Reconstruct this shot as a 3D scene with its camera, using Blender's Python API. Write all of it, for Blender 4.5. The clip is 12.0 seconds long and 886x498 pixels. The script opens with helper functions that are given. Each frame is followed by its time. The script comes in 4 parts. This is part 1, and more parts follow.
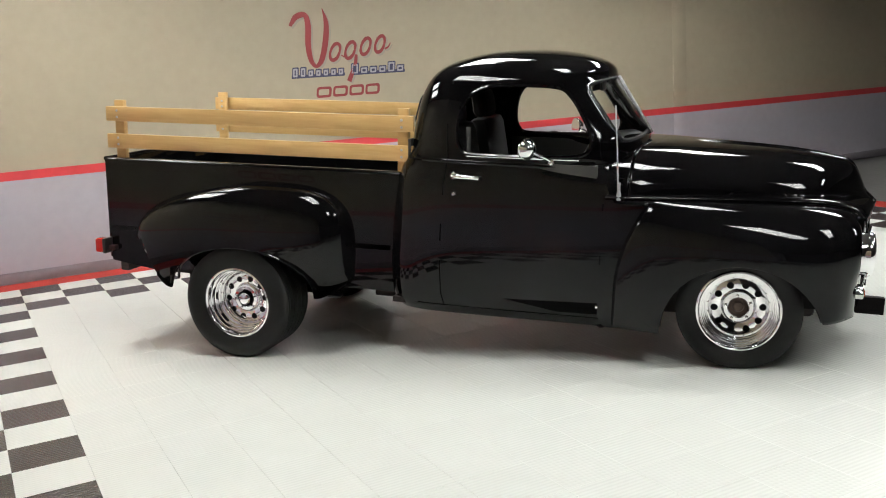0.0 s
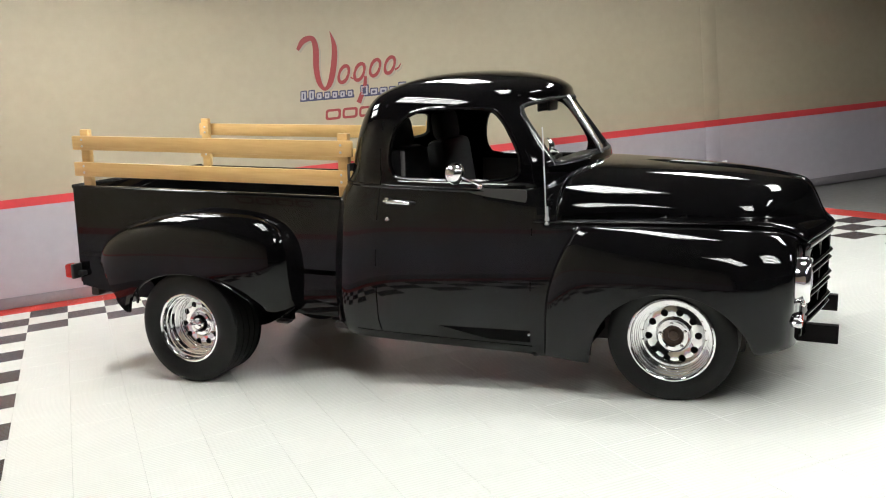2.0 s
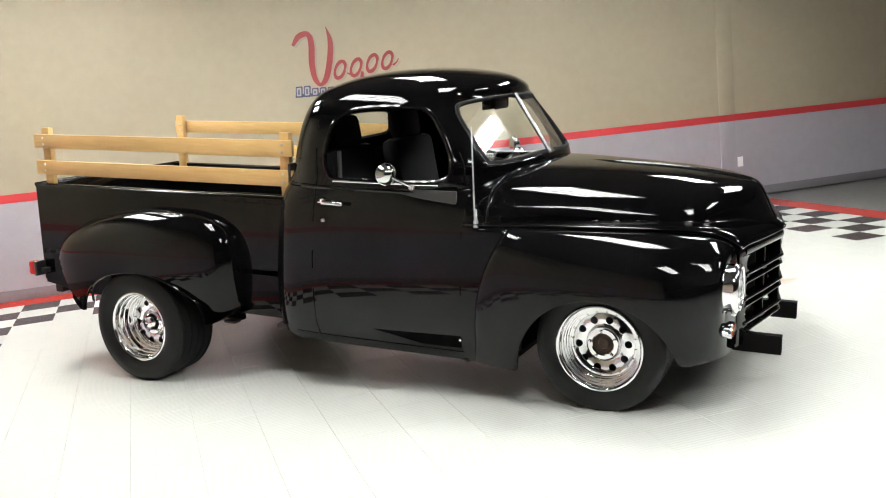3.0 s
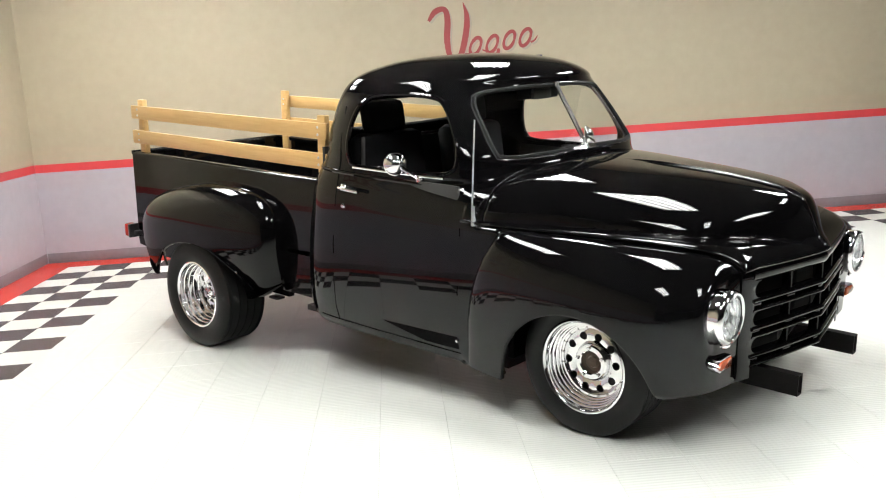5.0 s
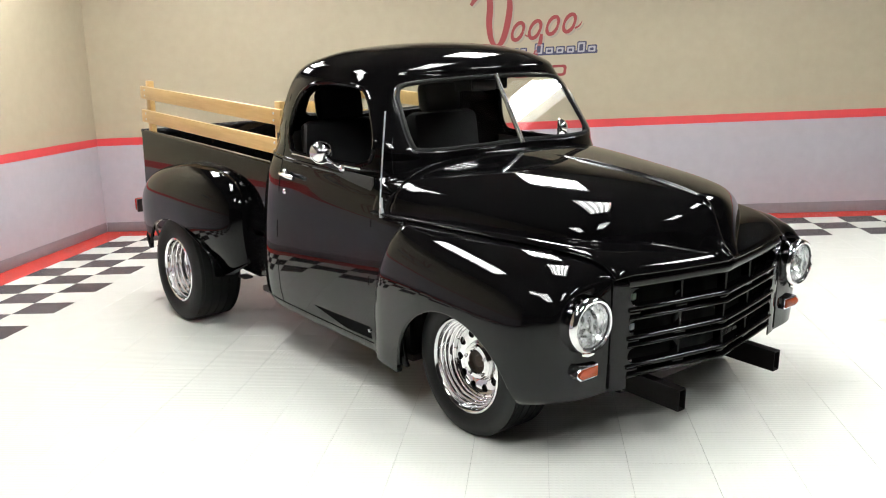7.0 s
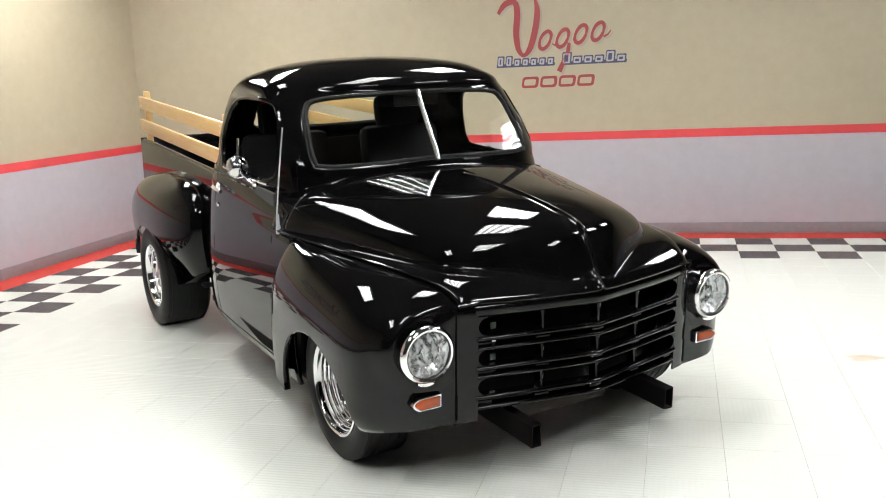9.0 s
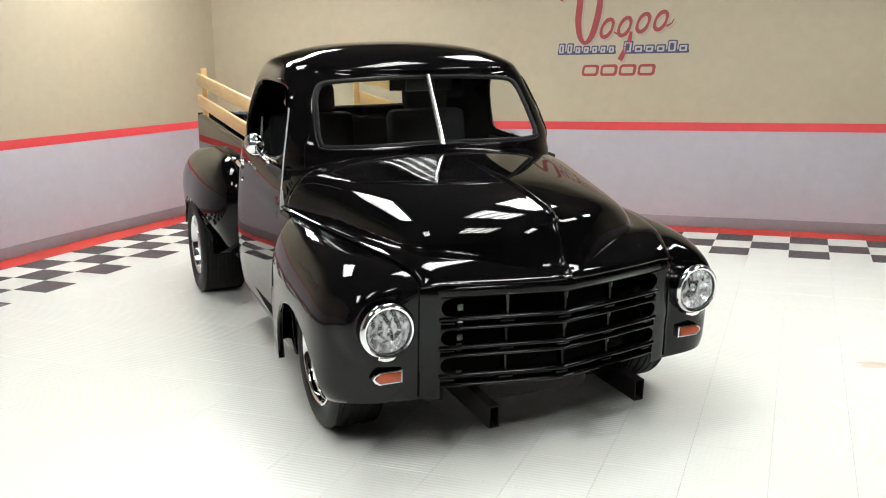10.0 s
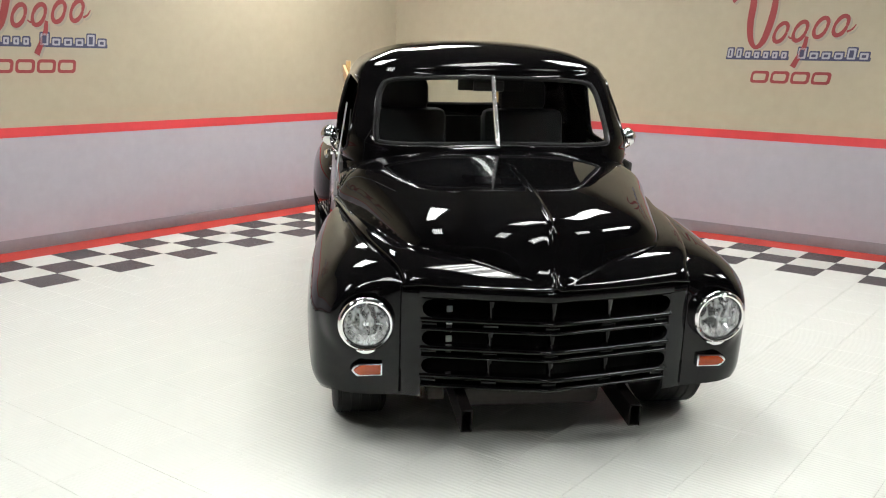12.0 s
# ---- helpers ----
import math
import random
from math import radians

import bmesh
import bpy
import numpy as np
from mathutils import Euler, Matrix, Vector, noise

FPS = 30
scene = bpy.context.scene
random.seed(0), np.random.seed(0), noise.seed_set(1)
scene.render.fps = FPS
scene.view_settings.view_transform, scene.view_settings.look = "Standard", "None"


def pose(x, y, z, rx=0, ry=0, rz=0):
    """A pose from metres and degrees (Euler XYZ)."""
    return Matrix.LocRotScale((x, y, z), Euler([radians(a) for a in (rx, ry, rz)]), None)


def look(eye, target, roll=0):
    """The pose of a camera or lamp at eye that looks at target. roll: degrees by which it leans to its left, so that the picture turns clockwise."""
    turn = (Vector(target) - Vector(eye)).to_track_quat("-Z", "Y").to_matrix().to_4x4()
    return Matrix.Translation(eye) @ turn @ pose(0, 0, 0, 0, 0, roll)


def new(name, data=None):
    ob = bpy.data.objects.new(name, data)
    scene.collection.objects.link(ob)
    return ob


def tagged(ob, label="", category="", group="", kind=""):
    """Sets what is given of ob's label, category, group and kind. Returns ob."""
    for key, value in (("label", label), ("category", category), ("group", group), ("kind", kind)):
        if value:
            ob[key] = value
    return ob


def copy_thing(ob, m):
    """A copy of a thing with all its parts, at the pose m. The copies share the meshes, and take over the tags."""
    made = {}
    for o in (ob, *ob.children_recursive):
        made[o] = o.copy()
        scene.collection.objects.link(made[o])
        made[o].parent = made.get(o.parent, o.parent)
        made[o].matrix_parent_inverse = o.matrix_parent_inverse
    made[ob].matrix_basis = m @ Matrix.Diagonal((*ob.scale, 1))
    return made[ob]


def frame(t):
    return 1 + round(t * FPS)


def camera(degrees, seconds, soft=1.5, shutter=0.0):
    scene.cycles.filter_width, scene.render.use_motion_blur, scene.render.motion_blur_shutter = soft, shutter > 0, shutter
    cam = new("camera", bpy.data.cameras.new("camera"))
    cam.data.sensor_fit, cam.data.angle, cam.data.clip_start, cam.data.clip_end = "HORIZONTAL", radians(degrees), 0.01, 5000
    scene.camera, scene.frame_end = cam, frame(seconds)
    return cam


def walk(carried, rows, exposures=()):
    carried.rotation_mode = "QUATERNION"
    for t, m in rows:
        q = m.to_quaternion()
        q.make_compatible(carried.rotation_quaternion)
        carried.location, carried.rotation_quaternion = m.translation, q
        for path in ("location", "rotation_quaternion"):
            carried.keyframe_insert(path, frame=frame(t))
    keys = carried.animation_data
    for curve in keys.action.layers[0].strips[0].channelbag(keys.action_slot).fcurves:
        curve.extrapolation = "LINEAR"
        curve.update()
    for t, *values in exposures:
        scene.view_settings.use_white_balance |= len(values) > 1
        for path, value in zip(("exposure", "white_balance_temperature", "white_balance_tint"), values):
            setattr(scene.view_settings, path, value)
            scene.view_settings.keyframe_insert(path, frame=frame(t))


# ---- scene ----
# ---------------------------------------------------------------- camera and walk
cam = camera(51.35, 12.0, soft=1.1)
PATH = [
    (0, (0.589, -8.474, 1.565), (1.494, -6.730, 1.192), -3.80),
    (0.5, (0.751, -8.489, 1.559), (1.665, -6.756, 1.155), -3.65),
    (1, (0.917, -8.565, 1.536), (1.815, -6.820, 1.148), -4.59),
    (1.5, (1.183, -8.705, 1.551), (1.982, -6.908, 1.185), -4.67),
    (2, (1.402, -8.761, 1.543), (2.126, -6.925, 1.217), -5.15),
    (2.5, (1.703, -8.801, 1.533), (2.347, -6.939, 1.190), -5.37),
    (3, (2.052, -8.883, 1.519), (2.651, -7.003, 1.188), -5.32),
    (3.5, (2.324, -8.893, 1.517), (2.809, -6.980, 1.193), -5.29),
    (5.5, (3.500, -8.916, 1.532), (3.539, -6.951, 1.163), -3.12),
    (6, (3.787, -8.934, 1.512), (3.818, -6.969, 1.138), -2.13),
    (6.5, (4.059, -8.953, 1.536), (3.928, -6.991, 1.169), -2.62),
    (7, (4.270, -8.868, 1.525), (4.054, -6.917, 1.142), -2.64),
    (9, (5.309, -8.590, 1.537), (4.813, -6.687, 1.173), -2.55),
    (9.5, (5.589, -8.562, 1.539), (5.015, -6.681, 1.173), -2.59),
    (10, (5.835, -8.547, 1.541), (5.124, -6.720, 1.148), -0.91),
    (10.5, (6.032, -8.453, 1.552), (5.261, -6.656, 1.134), -0.21),
    (11, (6.248, -8.333, 1.568), (5.375, -6.584, 1.145), 0.38),
    (11.5, (6.526, -8.205, 1.575), (5.517, -6.522, 1.188), 0.81),
    (12, (6.703, -8.090, 1.573), (5.531, -6.521, 1.167), 1.11),
]
EXPOSURES = [(t, stops, 6370, 12) for t, stops in ((0, -0.23), (0.5, -0.29), (1.5, -0.19), (2.5, 0.11), (5.5, 0.24), (6.5, 0.17), (9.5, 0.03), (12, -0.17))]
walk(cam, [(t, look(eye, target, roll)) for t, eye, target, roll in PATH], EXPOSURES)

# ---------------------------------------------------------------- light
TUBE_POWER = 57.0
CEILING = 3.4
FIXTURES = [(1.5, -1.5), (0.65, -1.75), (2.1, -4.2), (4.3, -2.0), (4.45, -4.35), (7.2, -1.9), (7.35, -4.2), (2.9, -7.3), (4.9, -7.4), (7.4, -7.0)]
world = bpy.data.worlds.new("world")
world.use_nodes = True
scene.world = world
world.node_tree.nodes["Background"].inputs[0].default_value = (0.02, 0.02, 0.022, 1)
world.node_tree.nodes["Background"].inputs[1].default_value = 0.3

# ---------------------------------------------------------------- materials


def material(name, colour, rough=0.5, metal=0.0, coat=0.0, vary=0.0, scale=8.0, bump=0.0, bump_scale=60.0, spec=0.5, rough_vary=0.0, per_piece=0.0):
    """A procedural surface: colour with broad stains and fine grain, roughness and fine relief."""
    m = bpy.data.materials.new(name)
    m.use_nodes = True
    nt, bsdf = m.node_tree, m.node_tree.nodes["Principled BSDF"]
    bsdf.inputs["Base Color"].default_value = (*colour, 1)
    bsdf.inputs["Roughness"].default_value = rough
    bsdf.inputs["Metallic"].default_value = metal
    bsdf.inputs["Specular IOR Level"].default_value = spec
    bsdf.inputs["Coat Weight"].default_value = coat
    bsdf.inputs["Coat Roughness"].default_value = 0.02
    tex = nt.nodes.new("ShaderNodeTexCoord")
    if vary or rough_vary or per_piece:
        broad, fine = nt.nodes.new("ShaderNodeTexNoise"), nt.nodes.new("ShaderNodeTexNoise")
        broad.inputs["Scale"].default_value, fine.inputs["Scale"].default_value = scale * 0.12, scale * 4
        broad.inputs["Detail"].default_value = 5
        for n in (broad, fine):
            nt.links.new(tex.outputs["Object"], n.inputs["Vector"])
        mean = nt.nodes.new("ShaderNodeMath")
        mean.operation = "ADD"
        nt.links.new(broad.outputs["Fac"], mean.inputs[0])
        nt.links.new(fine.outputs["Fac"], mean.inputs[1])
        last = mean.outputs[0]
        if per_piece:
            info, mul, add = nt.nodes.new("ShaderNodeObjectInfo"), nt.nodes.new("ShaderNodeMath"), nt.nodes.new("ShaderNodeMath")
            mul.operation, mul.inputs[1].default_value = "MULTIPLY", per_piece
            nt.links.new(info.outputs["Random"], mul.inputs[0])
            nt.links.new(last, add.inputs[0])
            nt.links.new(mul.outputs[0], add.inputs[1])
            last = add.outputs[0]
        span = nt.nodes.new("ShaderNodeMapRange")
        span.inputs["From Min"].default_value, span.inputs["From Max"].default_value = 0.6, 1.4
        span.inputs["To Min"].default_value, span.inputs["To Max"].default_value = 1 - vary, 1 + vary
        nt.links.new(last, span.inputs["Value"])
        tint = nt.nodes.new("ShaderNodeVectorMath")
        tint.operation = "SCALE"
        tint.inputs[0].default_value = colour
        nt.links.new(span.outputs[0], tint.inputs["Scale"])
        nt.links.new(tint.outputs[0], bsdf.inputs["Base Color"])
        if rough_vary:
            rr = nt.nodes.new("ShaderNodeMapRange")
            rr.inputs["From Min"].default_value, rr.inputs["From Max"].default_value = 0.6, 1.4
            rr.inputs["To Min"].default_value, rr.inputs["To Max"].default_value = max(0.01, rough - rough_vary), rough + rough_vary
            nt.links.new(mean.outputs[0], rr.inputs["Value"])
            nt.links.new(rr.outputs[0], bsdf.inputs["Roughness"])
    if bump:
        grain, b = nt.nodes.new("ShaderNodeTexNoise"), nt.nodes.new("ShaderNodeBump")
        grain.inputs["Scale"].default_value, grain.inputs["Detail"].default_value = bump_scale, 4
        b.inputs["Strength"].default_value, b.inputs["Distance"].default_value = bump, 0.004
        nt.links.new(tex.outputs["Object"], grain.inputs["Vector"])
        nt.links.new(grain.outputs["Fac"], b.inputs["Height"])
        nt.links.new(b.outputs[0], bsdf.inputs["Normal"])
    return m


def wood_material():
    m = material("varnished_ash", (0.62, 0.40, 0.16), 0.35, coat=0.2)
    nt, bsdf = m.node_tree, m.node_tree.nodes["Principled BSDF"]
    tex, mapping, wave, ramp = (nt.nodes.new("ShaderNode" + k) for k in ("TexCoord", "Mapping", "TexNoise", "ValToRGB"))
    mapping.inputs["Scale"].default_value = (2.0, 22.0, 22.0)
    wave.inputs["Scale"].default_value, wave.inputs["Detail"].default_value, wave.inputs["Distortion"].default_value = 2.2, 6, 0.6
    ramp.color_ramp.elements[0].position, ramp.color_ramp.elements[1].position = 0.32, 0.68
    ramp.color_ramp.elements[0].color, ramp.color_ramp.elements[1].color = (0.56, 0.345, 0.125, 1), (0.63, 0.41, 0.165, 1)
    nt.links.new(tex.outputs["Object"], mapping.inputs[0])
    nt.links.new(mapping.outputs[0], wave.inputs[0])
    nt.links.new(wave.outputs["Fac"], ramp.inputs[0])
    nt.links.new(ramp.outputs[0], bsdf.inputs["Base Color"])
    return m


def tile_material(name, colour, vary):
    """Moulded plastic floor tile: a fine raised diamond pattern, scuffs."""
    m = material(name, colour, 0.24, vary=vary, scale=1.5, per_piece=0.25)
    nt, bsdf = m.node_tree, m.node_tree.nodes["Principled BSDF"]
    tex, b = nt.nodes.new("ShaderNodeNewGeometry"), nt.nodes.new("ShaderNodeBump")
    waves = []
    for turn in (0, 90):
        mp, w = nt.nodes.new("ShaderNodeMapping"), nt.nodes.new("ShaderNodeTexWave")
        mp.inputs["Rotation"].default_value = (0, 0, radians(turn))
        w.inputs["Scale"].default_value, w.inputs["Distortion"].default_value = 14.0, 0.0
        nt.links.new(tex.outputs["Position"], mp.inputs[0])
        nt.links.new(mp.outputs[0], w.inputs[0])
        waves.append(w)
    # raised dots where both waves crest; every second tile has them run together into ribs
    check, dots, mul = nt.nodes.new("ShaderNodeTexChecker"), nt.nodes.new("ShaderNodeMath"), nt.nodes.new("ShaderNodeMix")
    dots.operation = "MULTIPLY"
    check.inputs["Scale"].default_value = 1 / 0.305
    check.inputs["Color1"].default_value, check.inputs["Color2"].default_value = (0.75, 0.75, 0.75, 1), (0, 0, 0, 1)
    lift = nt.nodes.new("ShaderNodeVectorMath")
    lift.inputs[1].default_value = (0, 0, 0.1)
    nt.links.new(tex.outputs["Position"], lift.inputs[0])
    nt.links.new(lift.outputs[0], check.inputs["Vector"])
    nt.links.new(waves[0].outputs["Fac"], dots.inputs[0])
    nt.links.new(waves[1].outputs["Fac"], dots.inputs[1])
    nt.links.new(check.outputs["Color"], mul.inputs[0])
    nt.links.new(waves[1].outputs["Fac"], mul.inputs[2])
    nt.links.new(dots.outputs[0], mul.inputs[3])
    b.inputs["Strength"].default_value, b.inputs["Distance"].default_value = 0.42, 0.0015
    nt.links.new(mul.outputs[0], b.inputs["Height"])
    nt.links.new(b.outputs[0], bsdf.inputs["Normal"])
    return m


def glass_material(name, colour=(1, 1, 1), rough=0.0):
    m = bpy.data.materials.new(name)
    m.use_nodes = True
    nt = m.node_tree
    nt.nodes.clear()
    out, mix, clear, gloss, facing, power, span = (nt.nodes.new("ShaderNode" + k) for k in ("OutputMaterial", "MixShader", "BsdfTransparent", "BsdfGlossy", "LayerWeight", "Math", "MapRange"))
    clear.inputs[0].default_value = (*colour, 1)
    gloss.inputs["Roughness"].default_value = rough
    power.operation, power.inputs[1].default_value = "POWER", 4.5
    span.inputs["To Min"].default_value, span.inputs["To Max"].default_value = 0.055, 1.0
    facing.inputs["Blend"].default_value = 0.5
    nt.links.new(facing.outputs["Facing"], power.inputs[0])
    nt.links.new(power.outputs[0], span.inputs["Value"])
    nt.links.new(span.outputs[0], mix.inputs[0])
    nt.links.new(clear.outputs[0], mix.inputs[1])
    nt.links.new(gloss.outputs[0], mix.inputs[2])
    nt.links.new(mix.outputs[0], out.inputs[0])
    return m


def lens_material():
    """Pressed lamp glass: clear, upright flutes, patchy milky white standing in for prism sparkle."""
    m = glass_material("lamp_glass", (0.95, 0.97, 0.98), 0.02)
    nt = m.node_tree
    out = next(n for n in nt.nodes if n.bl_idname == "ShaderNodeOutputMaterial")
    clear = out.inputs[0].links[0].from_socket
    mix, milky_sparkle, tex, mapping, flutes, bump, span = (nt.nodes.new("ShaderNode" + k) for k in ("MixShader", "BsdfPrincipled", "TexCoord", "Mapping", "TexNoise", "Bump", "MapRange"))
    mapping.inputs["Scale"].default_value = (1.0, 1.0, 0.6)
    flutes.inputs["Scale"].default_value, flutes.inputs["Detail"].default_value = 55.0, 1.0
    milky_sparkle.inputs["Base Color"].default_value, milky_sparkle.inputs["Roughness"].default_value = (0.90, 0.92, 0.92, 1), 0.04
    bump.inputs["Strength"].default_value, bump.inputs["Distance"].default_value = 1.0, 0.008
    span.inputs["From Min"].default_value, span.inputs["From Max"].default_value = 0.35, 0.7
    span.inputs["To Min"].default_value, span.inputs["To Max"].default_value = 0.08, 0.48
    nt.links.new(tex.outputs["Object"], mapping.inputs[0])
    nt.links.new(mapping.outputs[0], flutes.inputs["Vector"])
    nt.links.new(flutes.outputs["Fac"], bump.inputs["Height"])
    nt.links.new(bump.outputs[0], milky_sparkle.inputs["Normal"])
    for n in nt.nodes:
        if n.bl_idname == "ShaderNodeBsdfGlossy":
            nt.links.new(bump.outputs[0], n.inputs["Normal"])
    nt.links.new(flutes.outputs["Fac"], span.inputs["Value"])
    nt.links.new(span.outputs[0], mix.inputs[0])
    nt.links.new(clear, mix.inputs[1])
    nt.links.new(milky_sparkle.outputs[0], mix.inputs[2])
    nt.links.new(mix.outputs[0], out.inputs[0])
    return m


def glow_material(name, colour, power):
    m = bpy.data.materials.new(name)
    m.use_nodes = True
    bsdf = m.node_tree.nodes["Principled BSDF"]
    bsdf.inputs["Emission Color"].default_value, bsdf.inputs["Emission Strength"].default_value = (*colour, 1), power
    return m


PAINT = material("gloss_black_paint", (0.0022, 0.0021, 0.0023), 0.03, spec=0.22)
SATIN = material("satin_black", (0.012, 0.012, 0.012), 0.35, vary=0.3, scale=20)
# Near black: panel joints, and shade of recesses put in as colour.
GAP_SHADE = material("panel_gap", (0.001, 0.001, 0.001), 0.7, spec=0.04)
SILVER = material("lamp_reflector", (0.95, 0.95, 0.96), 0.12, metal=0.92)
CHROME = material("chrome", (0.86, 0.86, 0.87), 0.05, metal=1.0)
WHEEL = material("polished_wheel_chrome", (0.83, 0.83, 0.84), 0.07, metal=1.0)
WHIP = material("bright_antenna_steel", (0.60, 0.60, 0.62), 0.35, metal=0.5)
STEEL = material("brushed_steel", (0.55, 0.55, 0.55), 0.3, metal=1.0)
RUBBER = material("tyre_rubber", (0.007, 0.007, 0.007), 0.55, vary=0.3, scale=30, bump=0.2, bump_scale=200, spec=0.22)
SEAL = material("rubber_seal", (0.006, 0.006, 0.006), 0.6, spec=0.12)
BRIGHT = material("polished_aluminium", (0.82, 0.82, 0.83), 0.24, metal=1.0)
TRIM = material("windshield_rubber", (0.030, 0.030, 0.032), 0.16, spec=0.6)
UPHOLSTERY = material("black_upholstery", (0.008, 0.008, 0.009), 0.7, spec=0.16, vary=0.3, scale=40, bump=0.4, bump_scale=300)
BELT = material("seat_belt_webbing", (0.05, 0.048, 0.047), 0.8)
HEADLINER = material("dark_headliner", (0.03, 0.028, 0.026), 0.9)
AMBER = material("amber_lens", (0.26, 0.036, 0.006), 0.2, coat=0.25, vary=0.2, scale=60)
RED_LENS = material("red_lens", (0.50, 0.015, 0.01), 0.12, coat=0.6)
LENS = lens_material()
GLASS = glass_material("window_glass", (0.93, 0.96, 0.95))
WOOD = wood_material()
IRON = material("rusty_black_iron", (0.004, 0.003, 0.003), 0.5, spec=0.1, vary=0.4, scale=30)
UNDERLAY = material("tile_underlay", (0.55, 0.55, 0.53), 0.7)
UNDER = material("underbody", (0.018, 0.012, 0.010), 0.7, vary=0.4, scale=12)
TAN = material("tan_wall_paint", (0.350, 0.300, 0.216), 0.6, vary=0.05, scale=3, bump=0.05, bump_scale=90)
GREY = material("grey_wall_paint", (0.385, 0.361, 0.398), 0.5, vary=0.05, scale=3, bump=0.05, bump_scale=90)
STRIPE = material("red_stripe_paint", (0.52, 0.040, 0.045), 0.45, vary=0.06, scale=5)
BASE = material("grey_vinyl_base", (0.20, 0.185, 0.20), 0.5, vary=0.08, scale=6)
RED_TILE = tile_material("red_floor_edge", (0.62, 0.05, 0.035), 0.06)
WHITE_TILE = tile_material("white_floor_tile", (0.83, 0.84, 0.79), 0.02)
BLACK_TILE = tile_material("black_floor_tile", (0.055, 0.045, 0.045), 0.12)
STAIN = material("brown_floor_stain", (0.55, 0.46, 0.37), 0.4, vary=0.35, scale=40)
HUB = material("rusty_hub", (0.07, 0.042, 0.028), 0.6, vary=0.3, scale=40)
CONCRETE = material("grey_concrete", (0.16, 0.155, 0.15), 0.5, vary=0.2, scale=4, bump=0.2, bump_scale=40)
DARK_WALL = material("dark_far_wall", (0.065, 0.060, 0.054), 0.7, vary=0.15, scale=2)
DARK_CEILING = material("dark_ceiling", (0.05, 0.047, 0.045), 0.8, vary=0.2, scale=2)
WHITE_METAL = material("white_enamel", (0.90, 0.90, 0.89), 0.4)
TUBE = glow_material("fluorescent_tube", (0.975, 0.99, 0.94), TUBE_POWER)
SIGN_RED = material("sign_red", (0.235, 0.026, 0.028), 0.45, vary=0.1, scale=10)
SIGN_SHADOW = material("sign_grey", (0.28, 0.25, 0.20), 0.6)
SIGN_BLUE = material("sign_blue", (0.035, 0.035, 0.085), 0.5)
SIGN_SILVER = material("sign_silver", (0.30, 0.29, 0.34), 0.5, vary=0.1, scale=10)

# ---------------------------------------------------------------- mesh helpers


def mesh_object(name, bm, mat, angle=40):
    bmesh.ops.recalc_face_normals(bm, faces=bm.faces)
    for f in bm.faces:
        f.smooth = True
    me = bpy.data.meshes.new(name)
    bm.to_mesh(me)
    bm.free()
    me.set_sharp_from_angle(angle=radians(angle))
    me.materials.append(mat)
    return new(name, me)


def part(name, bm, mat, parent, label="", angle=40):
    ob = mesh_object(name, bm, mat, angle)
    ob.parent = parent
    if label:
        tagged(ob, label)
    return ob


def thing(name, m, label, category, group="", kind=""):
    ob = new(name)
    ob.matrix_basis = m
    ob.empty_display_size = 0.1
    return tagged(ob, label, category, group, kind)


def sheet(bm, rows, closed=False):
    """Quads between rows of points."""
    grid = [[bm.verts.new(p) for p in row] for row in rows]
    for a, b in zip(grid, grid[1:]):
        n = len(a)
        for i in range(n if closed else n - 1):
            j = (i + 1) % n
            bm.faces.new((a[i], a[j], b[j], b[i]))
    return grid


def block(bm, x0, x1, y0, y1, z0, z1, bevel=0.0, turn=None):
    made = bmesh.ops.create_cube(bm, size=1)["verts"]
    m = Matrix.Translation(((x0 + x1) / 2, (y0 + y1) / 2, (z0 + z1) / 2)) @ Matrix.Diagonal((abs(x1 - x0), abs(y1 - y0), abs(z1 - z0), 1))
    bmesh.ops.transform(bm, matrix=m, verts=made)
    if bevel:
        edges = {e for v in made for e in v.link_edges}
        made = bmesh.ops.bevel(bm, geom=list(edges), offset=bevel, segments=2, affect="EDGES", profile=0.5)["verts"]
    if turn is not None:
        bmesh.ops.transform(bm, matrix=turn, verts=list({v for v in made if v.is_valid}))
    return bm


def tube(bm, points, radius, sides=8, closed=False, flat=1.0):
    """A round bar along a line of points."""
    pts = [Vector(p) for p in points]
    n, rows, up = len(pts), [], None
    for i, p in enumerate(pts):
        a, b = (pts[(i - 1) % n], pts[(i + 1) % n]) if closed else (pts[max(i - 1, 0)], pts[min(i + 1, n - 1)])
        d = (b - a).normalized()
        if up is None:
            up = Vector((0, 0, 1)) if abs(d.z) < 0.9 else Vector((1, 0, 0))
        side = d.cross(up).normalized()
        up = side.cross(d).normalized()
        rows.append([p + radius * (math.cos(k) * side + flat * math.sin(k) * up) for k in (2 * math.pi * s / sides for s in range(sides))])
    grid = sheet(bm, rows + rows[:1] if closed else rows, True)
    if not closed:
        bm.faces.new(grid[0])
        bm.faces.new(grid[-1])
    else:
        bmesh.ops.remove_doubles(bm, verts=bm.verts, dist=1e-6)
    return bm


def lathe(bm, profile, m, sides=48):
    """Turns a profile of (radius, along) round the axis x of m."""
    rows = [[m @ Vector((h, r * math.cos(a), r * math.sin(a))) for a in (2 * math.pi * k / sides for k in range(sides))] for r, h in profile]
    return sheet(bm, rows, True)


